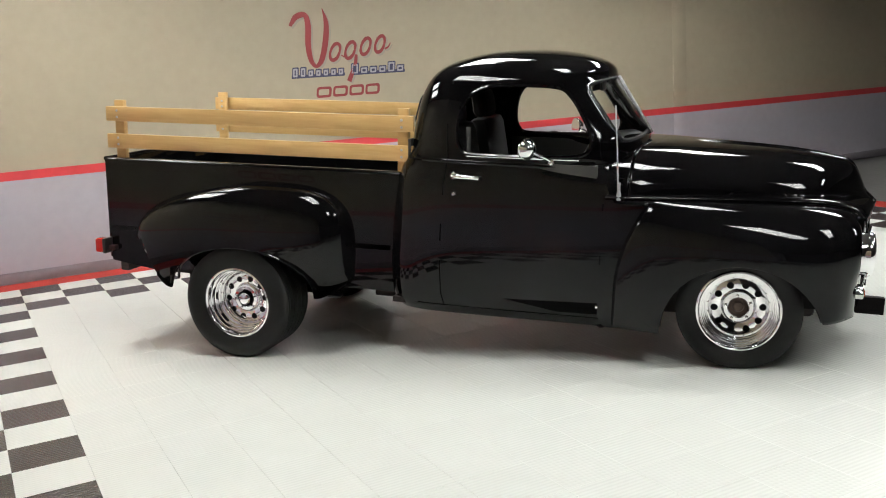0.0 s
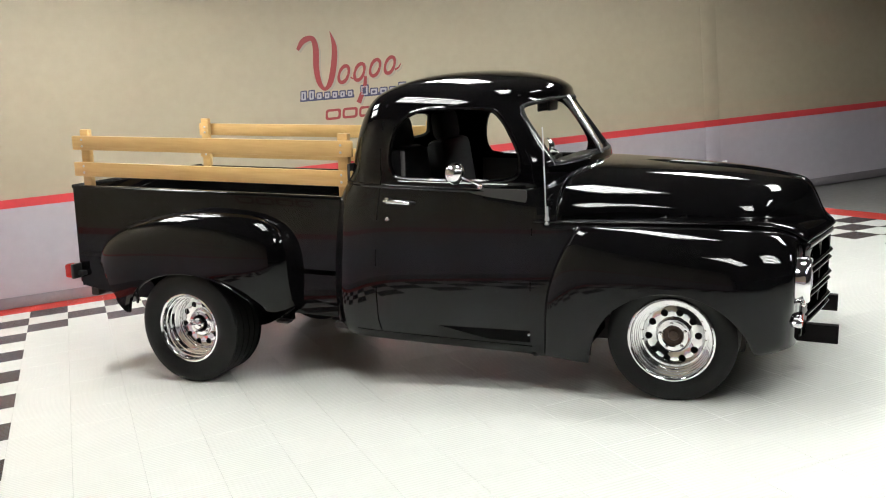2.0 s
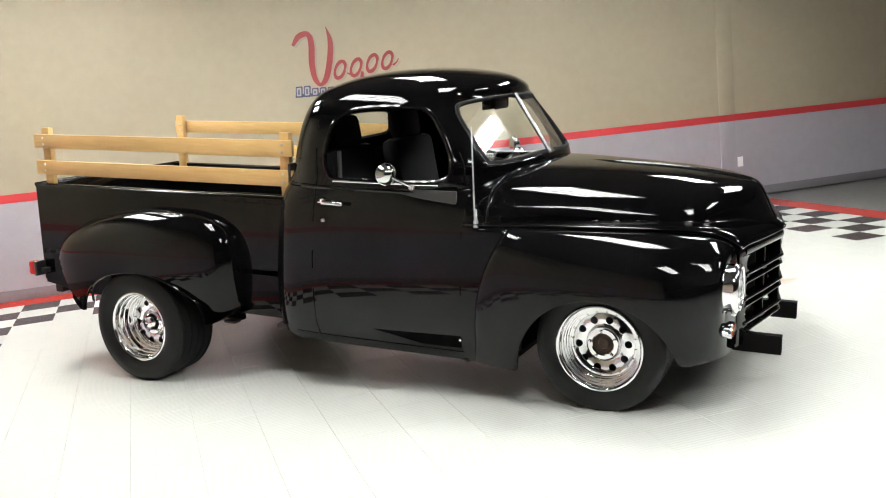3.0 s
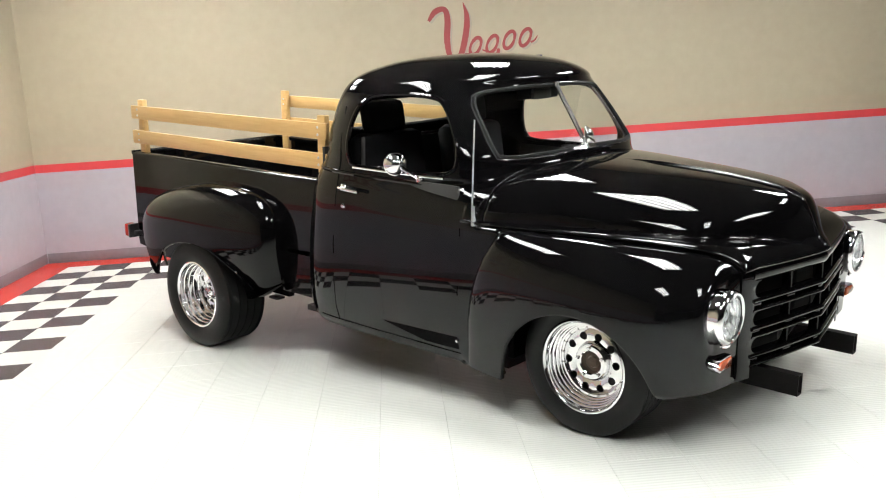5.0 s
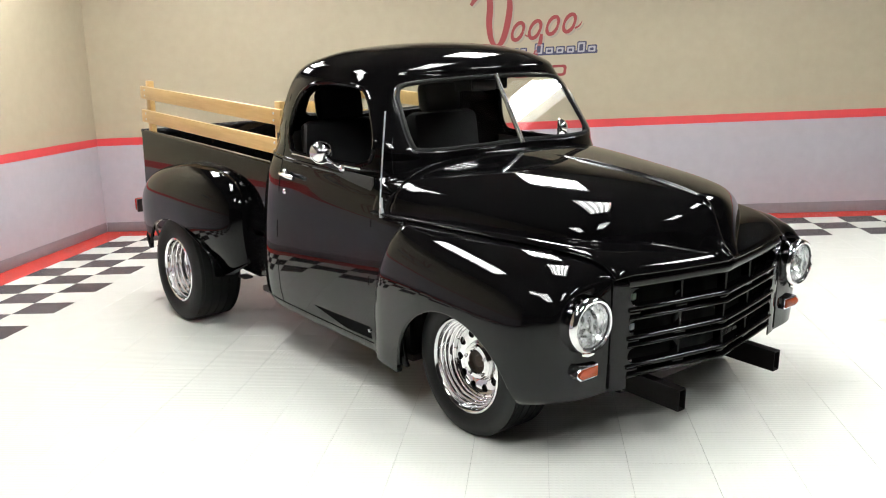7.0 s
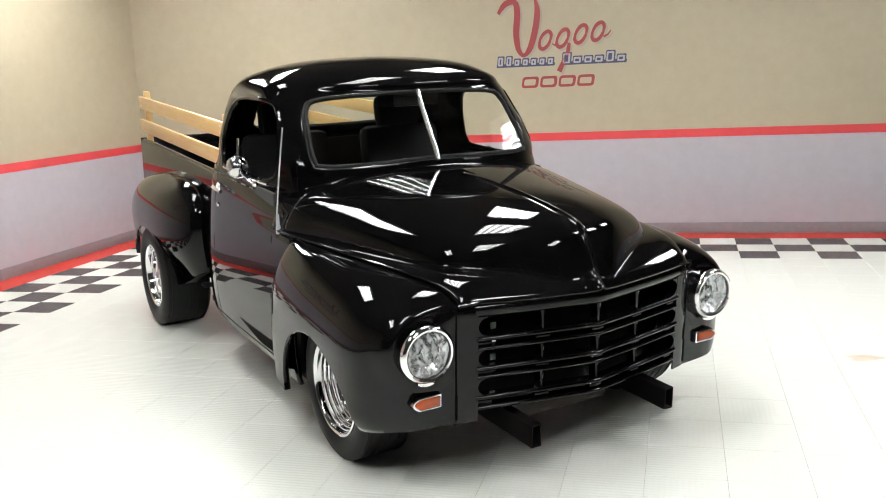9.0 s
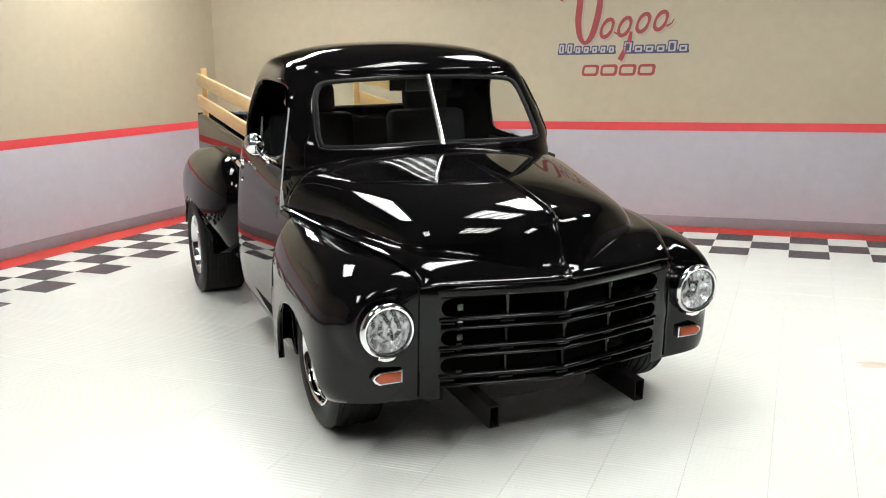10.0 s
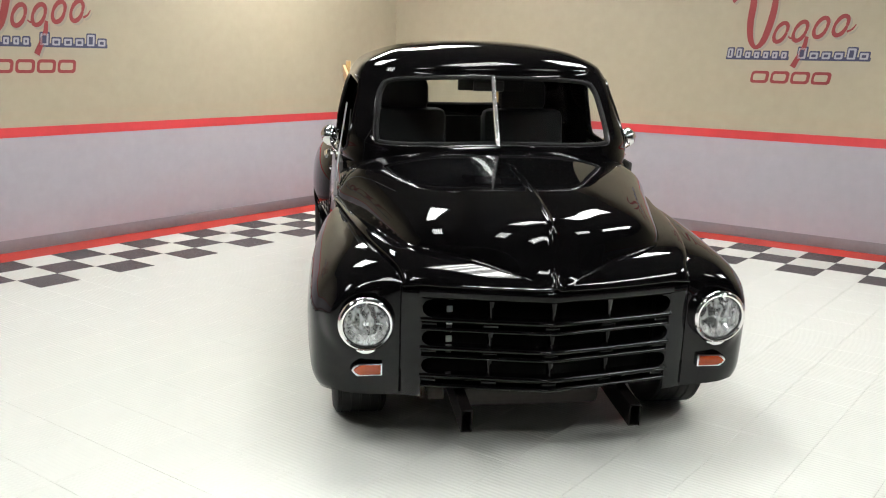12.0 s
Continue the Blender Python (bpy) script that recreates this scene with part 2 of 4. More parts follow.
def spline(points, t):
    """A smooth line through points; t runs from 0 to their number less 1."""
    n = len(points)
    i = min(max(int(math.floor(t)), 0), n - 2)
    f = t - i
    p = [np.array(points[min(max(k, 0), n - 1)], float) for k in (i - 1, i, i + 1, i + 2)]
    if i == 0:
        p[0] = 2 * p[1] - p[2]
    if i == n - 2:
        p[3] = 2 * p[2] - p[1]
    return 0.5 * (2 * p[1] + (p[2] - p[0]) * f + (2 * p[0] - 5 * p[1] + 4 * p[2] - p[3]) * f * f + (3 * p[1] - p[0] - 3 * p[2] + p[3]) * f**3)


def ring_spline(points, steps):
    """A smooth closed line through points."""
    n, out = len(points), []
    for i in range(n):
        p = [np.array(points[(i + k) % n], float) for k in (-1, 0, 1, 2)]
        for s in range(steps):
            f = s / steps
            out.append(0.5 * (2 * p[1] + (p[2] - p[0]) * f + (2 * p[0] - 5 * p[1] + 4 * p[2] - p[3]) * f * f + (3 * p[1] - p[0] - 3 * p[2] + p[3]) * f**3))
    return np.array(out)


def inside(poly, x, y):
    hit, n = False, len(poly)
    for i in range(n):
        (x0, y0), (x1, y1) = poly[i], poly[(i + 1) % n]
        if (y0 > y) != (y1 > y) and x < (x1 - x0) * (y - y0) / (y1 - y0) + x0:
            hit = not hit
    return hit


def nearest(poly, x, y):
    a, b = poly, np.roll(poly, -1, 0)
    d, q = b - a, np.array([x, y]) - a
    f = np.clip((q * d).sum(1) / np.maximum((d * d).sum(1), 1e-12), 0, 1)
    c = a + d * f[:, None]
    return c[np.argmin(((c - [x, y]) ** 2).sum(1))]


# ---------------------------------------------------------------- the room
TILE = 0.305
LEFT, BACK, RIGHT_END, FRONT_END = -0.30, 0.303, 15.0, -17.0
STRIPE_LOW, STRIPE_TOP, BASE_TOP = 0.90, 0.977, 0.10
THICK = 0.15
HALL = -6.0


def wall(name, x0, x1, y0, y1, z0, z1, mat, label):
    ob = mesh_object(name, block(bmesh.new(), x0, x1, y0, y1, z0, z1), mat)
    return tagged(ob, label, "wall", kind="structure")


north = wall("wall_north", LEFT - THICK, RIGHT_END, BACK, BACK + THICK, 0, STRIPE_LOW + 0.03, GREY, "smooth lilac-grey lower wall paint with tan above")
WEST_END = -10.0
west = wall("wall_west", LEFT - THICK, LEFT, WEST_END, BACK, 0, STRIPE_LOW + 0.03, GREY, "smooth lilac-grey lower wall paint with tan above")
for parent, box in ((north, (LEFT - THICK, RIGHT_END, BACK, BACK + THICK)), (west, (LEFT - THICK, LEFT, WEST_END, BACK))):
    part("upper_wall", block(bmesh.new(), *box, STRIPE_LOW + 0.03, CEILING), TAN, parent, "tan painted upper wall")
# Unseen walls added out of view, coloured dark so the black paint reflects darkness.
wall("wall_south", HALL - THICK, RIGHT_END, FRONT_END - THICK, FRONT_END, 0, CEILING, DARK_WALL, "unseen wall at the far end of the hall, coloured dark")
wall("wall_unseen_hall", HALL - THICK, HALL, FRONT_END, WEST_END + 0.6, 0, CEILING, DARK_WALL, "unseen added wall of a side hall, coloured dark")
wall("wall_unseen_return", HALL, LEFT - THICK, WEST_END + 0.45, WEST_END + 0.6, 0, CEILING, DARK_WALL, "unseen added return wall of a side hall, coloured dark")
wall("wall_east", RIGHT_END, RIGHT_END + THICK, FRONT_END, BACK + THICK, 0, CEILING, DARK_WALL, "unseen wall at the side of the hall, coloured dark")
tagged(mesh_object("ceiling", block(bmesh.new(), HALL - THICK, RIGHT_END + THICK, FRONT_END - THICK, BACK + THICK, CEILING, CEILING + 0.1), DARK_CEILING), "dark unlit ceiling above the show floor", "ceiling", kind="structure")
tagged(mesh_object("stripe_north", block(bmesh.new(), LEFT + 0.004, RIGHT_END, BACK - 0.003, BACK + 0.01, STRIPE_LOW, STRIPE_TOP), STRIPE), "glossy red painted stripe along the wall", "trim", kind="structure")
tagged(mesh_object("stripe_west", block(bmesh.new(), LEFT - 0.01, LEFT + 0.003, WEST_END, BACK - 0.003, STRIPE_LOW, STRIPE_TOP), STRIPE), "glossy red painted stripe along the wall", "trim", kind="structure")
tagged(mesh_object("baseboard_north", block(bmesh.new(), LEFT + 0.012, RIGHT_END, BACK - 0.008, BACK + 0.01, 0, BASE_TOP, 0.003), BASE), "grey vinyl cove base along the wall", "baseboard", kind="structure")
tagged(mesh_object("baseboard_west", block(bmesh.new(), LEFT - 0.01, LEFT + 0.008, WEST_END, BACK - 0.012, 0, BASE_TOP, 0.003), BASE), "grey vinyl cove base along the wall", "baseboard", kind="structure")

for name, z0, z1, mat in (("pilaster_upper", STRIPE_TOP, CEILING, TAN), ("pilaster_lower", BASE_TOP, STRIPE_LOW, GREY)):
    tagged(mesh_object(name, block(bmesh.new(), 8.46, 8.67, BACK - 0.007, BACK + 0.01, z0, z1, 0.003), mat), "shallow painted wall strip covering a joint", "trim", kind="structure")

# concrete slab under the tiles and beyond them
slab = tagged(mesh_object("ground", block(bmesh.new(), HALL, RIGHT_END, FRONT_END, BACK + THICK, -0.2, -0.014), CONCRETE), "grey concrete slab beside the tiled show floor", "floor", kind="structure")
COLUMNS, ROWS_OF_TILES, EDGE = 28, 37, 3
deck = tagged(mesh_object("floor", block(bmesh.new(), LEFT, (COLUMNS + 1) * TILE, -ROWS_OF_TILES * TILE, BACK, -0.013, -0.007), UNDERLAY), "white snap-together tile floor with a black and white checked border", "floor", kind="structure")
# ---------------------------------------------------------------- the pickup truck
TRUCK_AT = pose(2.470, -2.565, 0, 0, 0, -45.0)
RAKE = radians(4.6)
RAKE_M = Matrix.Translation((2.888, 0, 0.30)) @ Matrix.Rotation(RAKE, 4, "Y") @ Matrix.Translation((-2.888, 0, -0.30))
truck = thing("pickup_truck", TRUCK_AT, "gloss black vintage pickup truck with chrome wheels, parked on tiles", "truck")


def body_part(name, bm, mat, parent=None, label="", angle=40):
    """A part of the raked body, given in the body's own level frame."""
    bmesh.ops.transform(bm, matrix=RAKE_M, verts=bm.verts)
    return part(name, bm, mat, parent or truck, label, angle)


def thicken(ob, depth):
    mod = ob.modifiers.new("thickness", "SOLIDIFY")
    mod.thickness, mod.offset = depth, -1
    return ob


# --- cab: stacked rings (height, back, front, half width, squareness)
CAB = [
    (0.147, 1.02, 2.76, 0.794, 8.0), (0.20, 0.985, 2.76, 0.805, 8.0), (0.32, 0.965, 2.76, 0.816, 7.5), (0.50, 0.96, 2.76, 0.820, 7.0), (0.70, 0.975, 2.76, 0.8115, 7.0),
    (0.88, 1.00, 2.76, 0.795, 7.0), (0.97, 1.015, 2.40, 0.783, 5.2), (1.01, 1.025, 2.375, 0.776, 4.8), (1.06, 1.04, 2.36, 0.768, 4.6), (1.12, 1.050, 2.338, 0.763, 4.6),
    (1.20, 1.062, 2.286, 0.747, 4.5), (1.30, 1.085, 2.221, 0.721, 4.4), (1.38, 1.118, 2.167, 0.694, 4.3), (1.43, 1.150, 2.138, 0.668, 4.1), (1.468, 1.192, 2.130, 0.632, 3.8),
    (1.502, 1.250, 2.098, 0.564, 3.4), (1.532, 1.335, 2.035, 0.477, 3.1), (1.554, 1.44, 1.945, 0.360, 2.8), (1.568, 1.55, 1.845, 0.215, 2.5), (1.574, 1.65, 1.75, 0.07, 2.2),
]
CAB_Z = [row[0] for row in CAB]


def cab_ring(z):
    k = max(i for i in range(len(CAB)) if CAB_Z[i] <= z + 1e-9)
    if k >= len(CAB) - 1:
        return CAB[-1]
    # the height itself is splined, so look for the place that gives it
    lo, hi = float(k) - 0.2, float(k) + 1.2
    lo, hi = max(lo, 0.0), min(hi, len(CAB) - 1.0)
    for _ in range(30):
        mid = (lo + hi) / 2
        if spline(CAB, mid)[0] < z:
            lo = mid
        else:
            hi = mid
    return spline(CAB, (lo + hi) / 2)


def sweep(z):
    """How far the front of the cab is swept back towards its pillars, above the belt."""
    return float(np.interp(z, (0.92, 1.00, 1.12, 1.20, 1.30, 1.38, 1.44, 1.50, 1.574), (0.0, 0.12, 0.13, 0.165, 0.215, 0.25, 0.27, 0.26, 0.20)))


def front_power(z, n):
    return n + 1.0 * min(1.0, max(0.0, (z - 1.06) / 0.2)) * min(1.0, max(0.0, (1.56 - z) / 0.1))


def sill_tuck(x, z):
    """The rocker rolls under the door, more and more towards its front."""
    edge = 0.175 + 0.085 * min(1.0, max(0.0, (x - 1.55) / 0.62))
    return 0.12 * max(0.0, edge - z) if x < 2.20 else 0.0


def draw_in(x, y, z):
    """Below the windshield the side draws in, towards the front, to the hood's shoulder."""
    if not 0.83 < z < 1.03 or x < 1.40:
        return y
    lift = min(1.0, max(0.0, (z - 0.845) / 0.241))
    side = 0.781 * (1 - lift**2.55) ** (1 / 2.55)
    k, fade = min(1.0, (x - 1.40) / 0.885) ** 1.9, min(1.0, max(0.0, (1.03 - z) / 0.09))
    d = side - y
    return y + (d - math.hypot(d, 0.012) + 0.012) / 2 * k * fade * fade * (3 - 2 * fade)


def cab_side(x, z, out=0.0):
    """Half width of the cab at a place along it."""
    _, b, f, w, n = cab_ring(z)
    a, c = (f - b) / 2, (f + b) / 2
    if x <= c:
        return w * max(0.0, 1 - abs((x - c) / a) ** n) ** (1 / n) + out - sill_tuck(x, z)
    lo, hi, k, n = 0.0, 1.0, sweep(z), front_power(z, n)
    for _ in range(30):
        q = (lo + hi) / 2
        if c + a * (1 - q**n) ** (1 / n) * (1 - k * q * q) > x:
            lo = q
        else:
            hi = q
    return draw_in(x, w * lo, z) + out - sill_tuck(x, z)


def cab_end(y, z, front=True):
    _, b, f, w, n = cab_ring(z)
    a, c = (f - b) / 2, (f + b) / 2
    q = min(1.0, abs(y / w))
    n = front_power(z, n) if front else n
    dx = a * (1 - q**n) ** (1 / n)
    return c + dx * (1 - sweep(z) * q * q) if front else c - dx


SIDE_WINDOW = ring_spline([(1.385, 1.146), (1.408, 1.267), (1.47, 1.345), (1.60, 1.383), (1.885, 1.386), (1.985, 1.335), (2.085, 1.18), (2.105, 1.094), (2.06, 1.036), (1.86, 1.022), (1.481, 1.020), (1.405, 1.057)], 8)
WINDSHIELD = ring_spline([(-0.605, 1.13), (-0.592, 1.26), (-0.567, 1.36), (-0.50, 1.405), (-0.25, 1.425), (0, 1.43), (0.25, 1.425), (0.50, 1.405), (0.567, 1.36), (0.592, 1.26), (0.605, 1.13), (0.56, 1.102), (0.3, 1.105), (0, 1.112), (-0.3, 1.105), (-0.56, 1.102)], 6)
REAR_WINDOW = ring_spline([(-0.46, 1.165), (-0.47, 1.23), (-0.43, 1.30), (-0.25, 1.318), (0, 1.32), (0.25, 1.318), (0.43, 1.30), (0.47, 1.23), (0.46, 1.165), (0.25, 1.15), (0, 1.147), (-0.25, 1.15)], 6)


def cab_shell():
    bm = bmesh.new()
    around, rows = 220, []
    steps = [k / 10 for k in range(20)] + [2 + k / 6 for k in range(6 * (len(CAB) - 3) + 1)]
    for s in steps:
        z, b, f, w, n = spline(CAB, s)
        a, c = (f - b) / 2, (f + b) / 2
        row = []
        for k in range(around):
            # even spacing round a squared ring
            q = 2 * math.pi * k / around
            cx, cy = math.cos(q), math.sin(q)
            m = front_power(z, n) if cx > 0 else n
            r = (abs(cx) ** m + abs(cy) ** m) ** (-1 / m)
            x, y = c + a * r * cx * (1 - (sweep(z) if cx > 0 else 0.0) * (r * cy) ** 2), w * r * cy
            row.append((x, math.copysign(max(0.0, abs(y) - sill_tuck(x, z)), y) if abs(y) > 0.5 else y, z))
        rows.append(row)
    grid = sheet(bm, rows, True)
    bm.faces.new(grid[-1])

    def window(v):
        x, y, z = v.co
        if 1.0 < z < 1.45:
            if abs(y) > 0.5 and 1.3 < x < 2.15 and inside(SIDE_WINDOW, x, z):
                return 1
            if x > 2.0 and inside(WINDSHIELD, y, z):
                return 2
            if x < 1.3 and inside(REAR_WINDOW, y, z):
                return 3
        return 0

    where = {v: window(v) for v in bm.verts}
    hidden = [f for f in bm.faces if all(where[v] for v in f.verts) or (f.calc_center_median().x > (2.44 if f.calc_center_median().z < 0.83 else 2.275) and f.calc_center_median().z < 1.0)]
    bmesh.ops.delete(bm, geom=hidden, context="FACES")
    for v in list(bm.verts):
        kind = where.get(v, 0)
        v.co.y = math.copysign(draw_in(v.co.x, abs(v.co.y), v.co.z), v.co.y)
        if v.co.z < 1.0:
            # clean upright end of the door post behind hood and fender
            v.co.x = min(v.co.x, 2.285 if v.co.z > 0.84 else 2.45)
        if kind == 1:
            x, z = nearest(SIDE_WINDOW, v.co.x, v.co.z)
            v.co = (x, math.copysign(cab_side(x, z), v.co.y), z)
        elif kind:
            y, z = nearest(WINDSHIELD if kind == 2 else REAR_WINDOW, v.co.y, v.co.z)
            v.co = (cab_end(y, z, kind == 2), y, z)
    return bm


cab = thicken(body_part("cab", cab_shell(), PAINT, label="rounded black steel cab", angle=60), 0.018)


def trim(name, points, radius, mat, parent=None, closed=True, label="", flat=1.0):
    return body_part(name, tube(bmesh.new(), points, radius, 8, closed, flat), mat, parent or truck, label)


def sides():
    return (-1, 1)


trim("windshield_frame", [(cab_end(y, z) - 0.004, y, z) for y, z in WINDSHIELD], 0.0045, TRIM, cab, label="slim glossy black rubber windshield seal")
trim("windshield_seal", [(cab_end(y * 0.975, 1.265 + (z - 1.265) * 0.95) - 0.010, y * 0.975, 1.265 + (z - 1.265) * 0.95) for y, z in WINDSHIELD], 0.011, SEAL, cab)
trim("rear_window_seal", [(cab_end(y, z, False), y, z) for y, z in REAR_WINDOW], 0.012, SEAL, cab)
for s in sides():
    trim("window_frame", [(x, s * cab_side(x, z, -0.008), z) for x, z in SIDE_WINDOW], 0.013, PAINT, cab)
    trim("belt_bead", [(1.10 + 1.11 * k / 24, s * cab_side(1.10 + 1.11 * k / 24, 0.984, -0.005), 0.984 - 0.012 * k / 24) for k in range(25)], 0.012, PAINT, cab, False)
    trim("window_sill", [(1.45 + 0.6 * k / 8, s * cab_side(1.45 + 0.6 * k / 8, 1.016, 0.003), 1.016) for k in range(9)], 0.006, CHROME, cab, False, "thin bright window sill strip")
trim("windshield_divider", [(cab_end(0, 1.11 + 0.32 * k / 6) + 0.012, 0, 1.11 + 0.32 * k / 6) for k in range(7)], 0.012, BRIGHT, cab, False, "chrome centre post of the split windshield")


def pane(bm, outline, front, inset, half):
    loop = [(y, z) for y, z in outline if half * y >= -0.002]
    loop.sort(key=lambda p: math.atan2(p[1] - 1.265, half * p[0] - 0.28))
    at = np.array([(1.0, y, z) for y, z in loop])
    flat = np.linalg.lstsq(at, np.array([cab_end(y, z, front) for y, z in loop]), rcond=None)[0]
    if not front:
        flat = flat * (1, 1, 0.35) + (0.65 * flat[2] * 1.235, 0, 0)
    rim = [bm.verts.new((float(flat @ (1.0, y, z)) - inset, y, z)) for y, z in loop]
    bm.faces.new(rim)
    return bm


for s in sides():
    ob = body_part("windshield", pane(bmesh.new(), WINDSHIELD, True, 0.012, s), GLASS, cab, "clear windshield half")
    ob.visible_shadow = False
ob = body_part("rear_window", pane(pane(bmesh.new(), REAR_WINDOW, False, -0.008, 1), REAR_WINDOW, False, -0.008, -1), GLASS, cab, "clear rear window")
ob.visible_shadow = False


# --- doors: gaps, hardware
def ribbon(points, width, out, s):
    """A thin flat strip laid on the cab's side along (x, z) points."""
    bm, rows = bmesh.new(), []
    for i, (x, z) in enumerate(points):
        a, b = points[max(i - 1, 0)], points[min(i + 1, len(points) - 1)]
        d = np.array(b, float) - np.array(a, float)
        d /= np.linalg.norm(d)
        q = np.array([-d[1], d[0]]) * width / 2
        rows.append([(x + q[0], s * cab_side(x + q[0], z + q[1], out), z + q[1]), (x - q[0], s * cab_side(x - q[0], z - q[1], out), z - q[1])])
    sheet(bm, rows)
    return bm


for s in sides():
    body_part("door_gap", ribbon([(1.362, 1.47), (1.345, 1.40), (1.335, 1.30), (1.335, 1.15), (1.345, 1.02), (1.342, 0.95), (1.33, 0.85), (1.322, 0.6), (1.322, 0.4), (1.327, 0.26), (1.345, 0.195)], 0.006, 0.0012, s), GAP_SHADE, cab)
for s in sides():
    body_part("door_gap", ribbon([(2.20, 0.98), (2.19, 0.8), (2.188, 0.5), (2.192, 0.19)], 0.006, 0.0012, s), GAP_SHADE, cab)
for s in sides():
    body_part("door_gap", ribbon([(1.19 + k * 0.05, 0.192) for k in range(21)], 0.005, 0.0012, s), GAP_SHADE, cab)
for s in sides():
    # flat near-black wedge: painted shade of the opening between door's foot and rocker
    rows = []
    for k in range(13):
        x = 1.68 + 0.505 * k / 12
        top, low = 0.259 + 0.018 * k / 12, 0.259 - 0.050 * min(1.0, k / 7) + 0.004 * max(0, k - 7) / 5
        rows.append([(x, s * cab_side(x, z, 0.0012), z) for z in (top, (top + low) / 2, low)])
    bm = bmesh.new()
    sheet(bm, rows)
    body_part("door_recess_shade", bm, GAP_SHADE, cab)
for s in sides():
    y = s * cab_side(1.45, 0.907)
    bm = bmesh.new()
    tube(bm, [(1.385, y + s * 0.006, 0.907), (1.39, y + s * 0.03, 0.908), (1.42, y + s * 0.038, 0.908), (1.48, y + s * 0.040, 0.907), (1.535, y + s * 0.036, 0.904)], 0.011, 10)
    lathe(bm, [(0.001, 0.012), (0.017, 0.010), (0.022, 0.0)], Matrix.Translation((1.39, y, 0.907)) @ Matrix.Rotation(s * math.pi / 2, 4, "Z"), 16)
    body_part("door_handle", bm, CHROME, cab, "chrome door handle")
    bm = bmesh.new()
    lathe(bm, [(0.001, 0.008), (0.009, 0.007), (0.013, 0.0)], Matrix.Translation((1.392, s * cab_side(1.392, 0.81), 0.81)) @ Matrix.Rotation(s * math.pi / 2, 4, "Z"), 16)
    body_part("door_lock", bm, CHROME, cab, "chrome door lock")
    bm = bmesh.new()
    lathe(bm, [(0.001, 0.010), (0.007, 0.008), (0.010, 0.0)], Matrix.Translation((2.182, s * cab_side(2.182, 0.258), 0.258)) @ Matrix.Rotation(s * math.pi / 2, 4, "Z"), 16)
    body_part("door_stud", bm, CHROME, cab, "small chrome door stop")
    # round mirror on a bent arm
    my = 0.812 if s < 0 else 0.858
    arm = bmesh.new()
    tube(arm, [(1.905, s * 0.775, 1.003), (1.895, s * 0.792, 1.014), (1.85, s * (my - 0.006), 1.036), (1.79, s * my, 1.062)], 0.008, 8)
    lathe(arm, [(0.001, 0.012), (0.014, 0.010), (0.019, 0.0)], Matrix.Translation((1.908, s * 0.772, 1.0)) @ Matrix.Rotation(s * math.pi / 2, 4, "Z"), 16)
    mirror = body_part("side_mirror", arm, CHROME, truck, "chrome round side mirror on an arm")
    bm = bmesh.new()
    lathe(bm, [(0.001, 0.050), (0.014, 0.049), (0.028, 0.043), (0.041, 0.031), (0.050, 0.015), (0.0525, 0.006), (0.056, 0.004), (0.057, -0.002), (0.055, -0.007), (0.050, -0.008), (0.001, -0.008)], Matrix.Translation((1.785, s * my, 1.066)) @ Matrix.Rotation(s * radians(38), 4, "Z"), 32)
    body_part("mirror_head", bm, CHROME, mirror)
bm = tube(bmesh.new(), [(2.266, -0.800, 0.835), (2.262, -0.802, 0.88), (2.245, -0.775, 1.08), (2.222, -0.738, 1.30)], 0.0036, 8)
lathe(bm, [(0.012, 0.0), (0.012, 0.03), (0.007, 0.045), (0.006, 0.09), (0.001, 0.09)], Matrix.Translation((2.266, -0.796, 0.825)) @ Matrix.Rotation(-math.pi / 2, 4, "Y"), 12)
body_part("antenna", bm, WHIP, truck, "thin chrome whip antenna")

# --- hood and cowl: a rounded prow between two low shelves that run forward to the grille
CROWN = [(2.18, 1.082), (2.35, 1.086), (2.50, 1.084), (2.64, 1.078), (2.82, 1.068), (3.00, 1.056), (3.13, 1.044), (3.25, 1.029), (3.34, 1.014), (3.40, 1.002), (3.435, 0.988), (3.462, 0.962), (3.49, 0.912), (3.515, 0.855), (3.54, 0.805), (3.57, 0.755), (3.60, 0.70)]
CREASE = [(2.18, 0.815, 0.842), (2.35, 0.800, 0.843), (2.50, 0.775, 0.845), (2.64, 0.758, 0.848), (2.82, 0.732, 0.850), (3.00, 0.700, 0.850), (3.13, 0.670, 0.848), (3.25, 0.638, 0.842), (3.33, 0.612, 0.832), (3.375, 0.595, 0.82), (3.41, 0.585, 0.805), (3.435, 0.580, 0.79), (3.45, 0.577, 0.778), (3.462, 0.575, 0.768)]
PROW = [(2.18, 0.803), (2.35, 0.775), (2.50, 0.728), (2.64, 0.685), (2.82, 0.640), (3.00, 0.595), (3.13, 0.560), (3.20, 0.535), (3.25, 0.508), (3.29, 0.472), (3.335, 0.415), (3.39, 0.330), (3.44, 0.248), (3.48, 0.182), (3.52, 0.118), (3.56, 0.07), (3.60, 0.05)]


def dense(points):
    """A spline sampled finely, to be looked up by its first number."""
    return np.array([spline(points, (len(points) - 1) * k / 400) for k in range(401)])


CROWN_LINE, CREASE_LINE, PROW_LINE = dense(CROWN), dense(CREASE), dense(PROW)
HOOD_BACK, HOOD_TIP, HOOD_CORNER = 2.18, 3.582, 3.462


def smooth(a, b, x):
    k = min(1.0, max(0.0, (x - a) / (b - a)))
    return k * k * (3 - 2 * k)


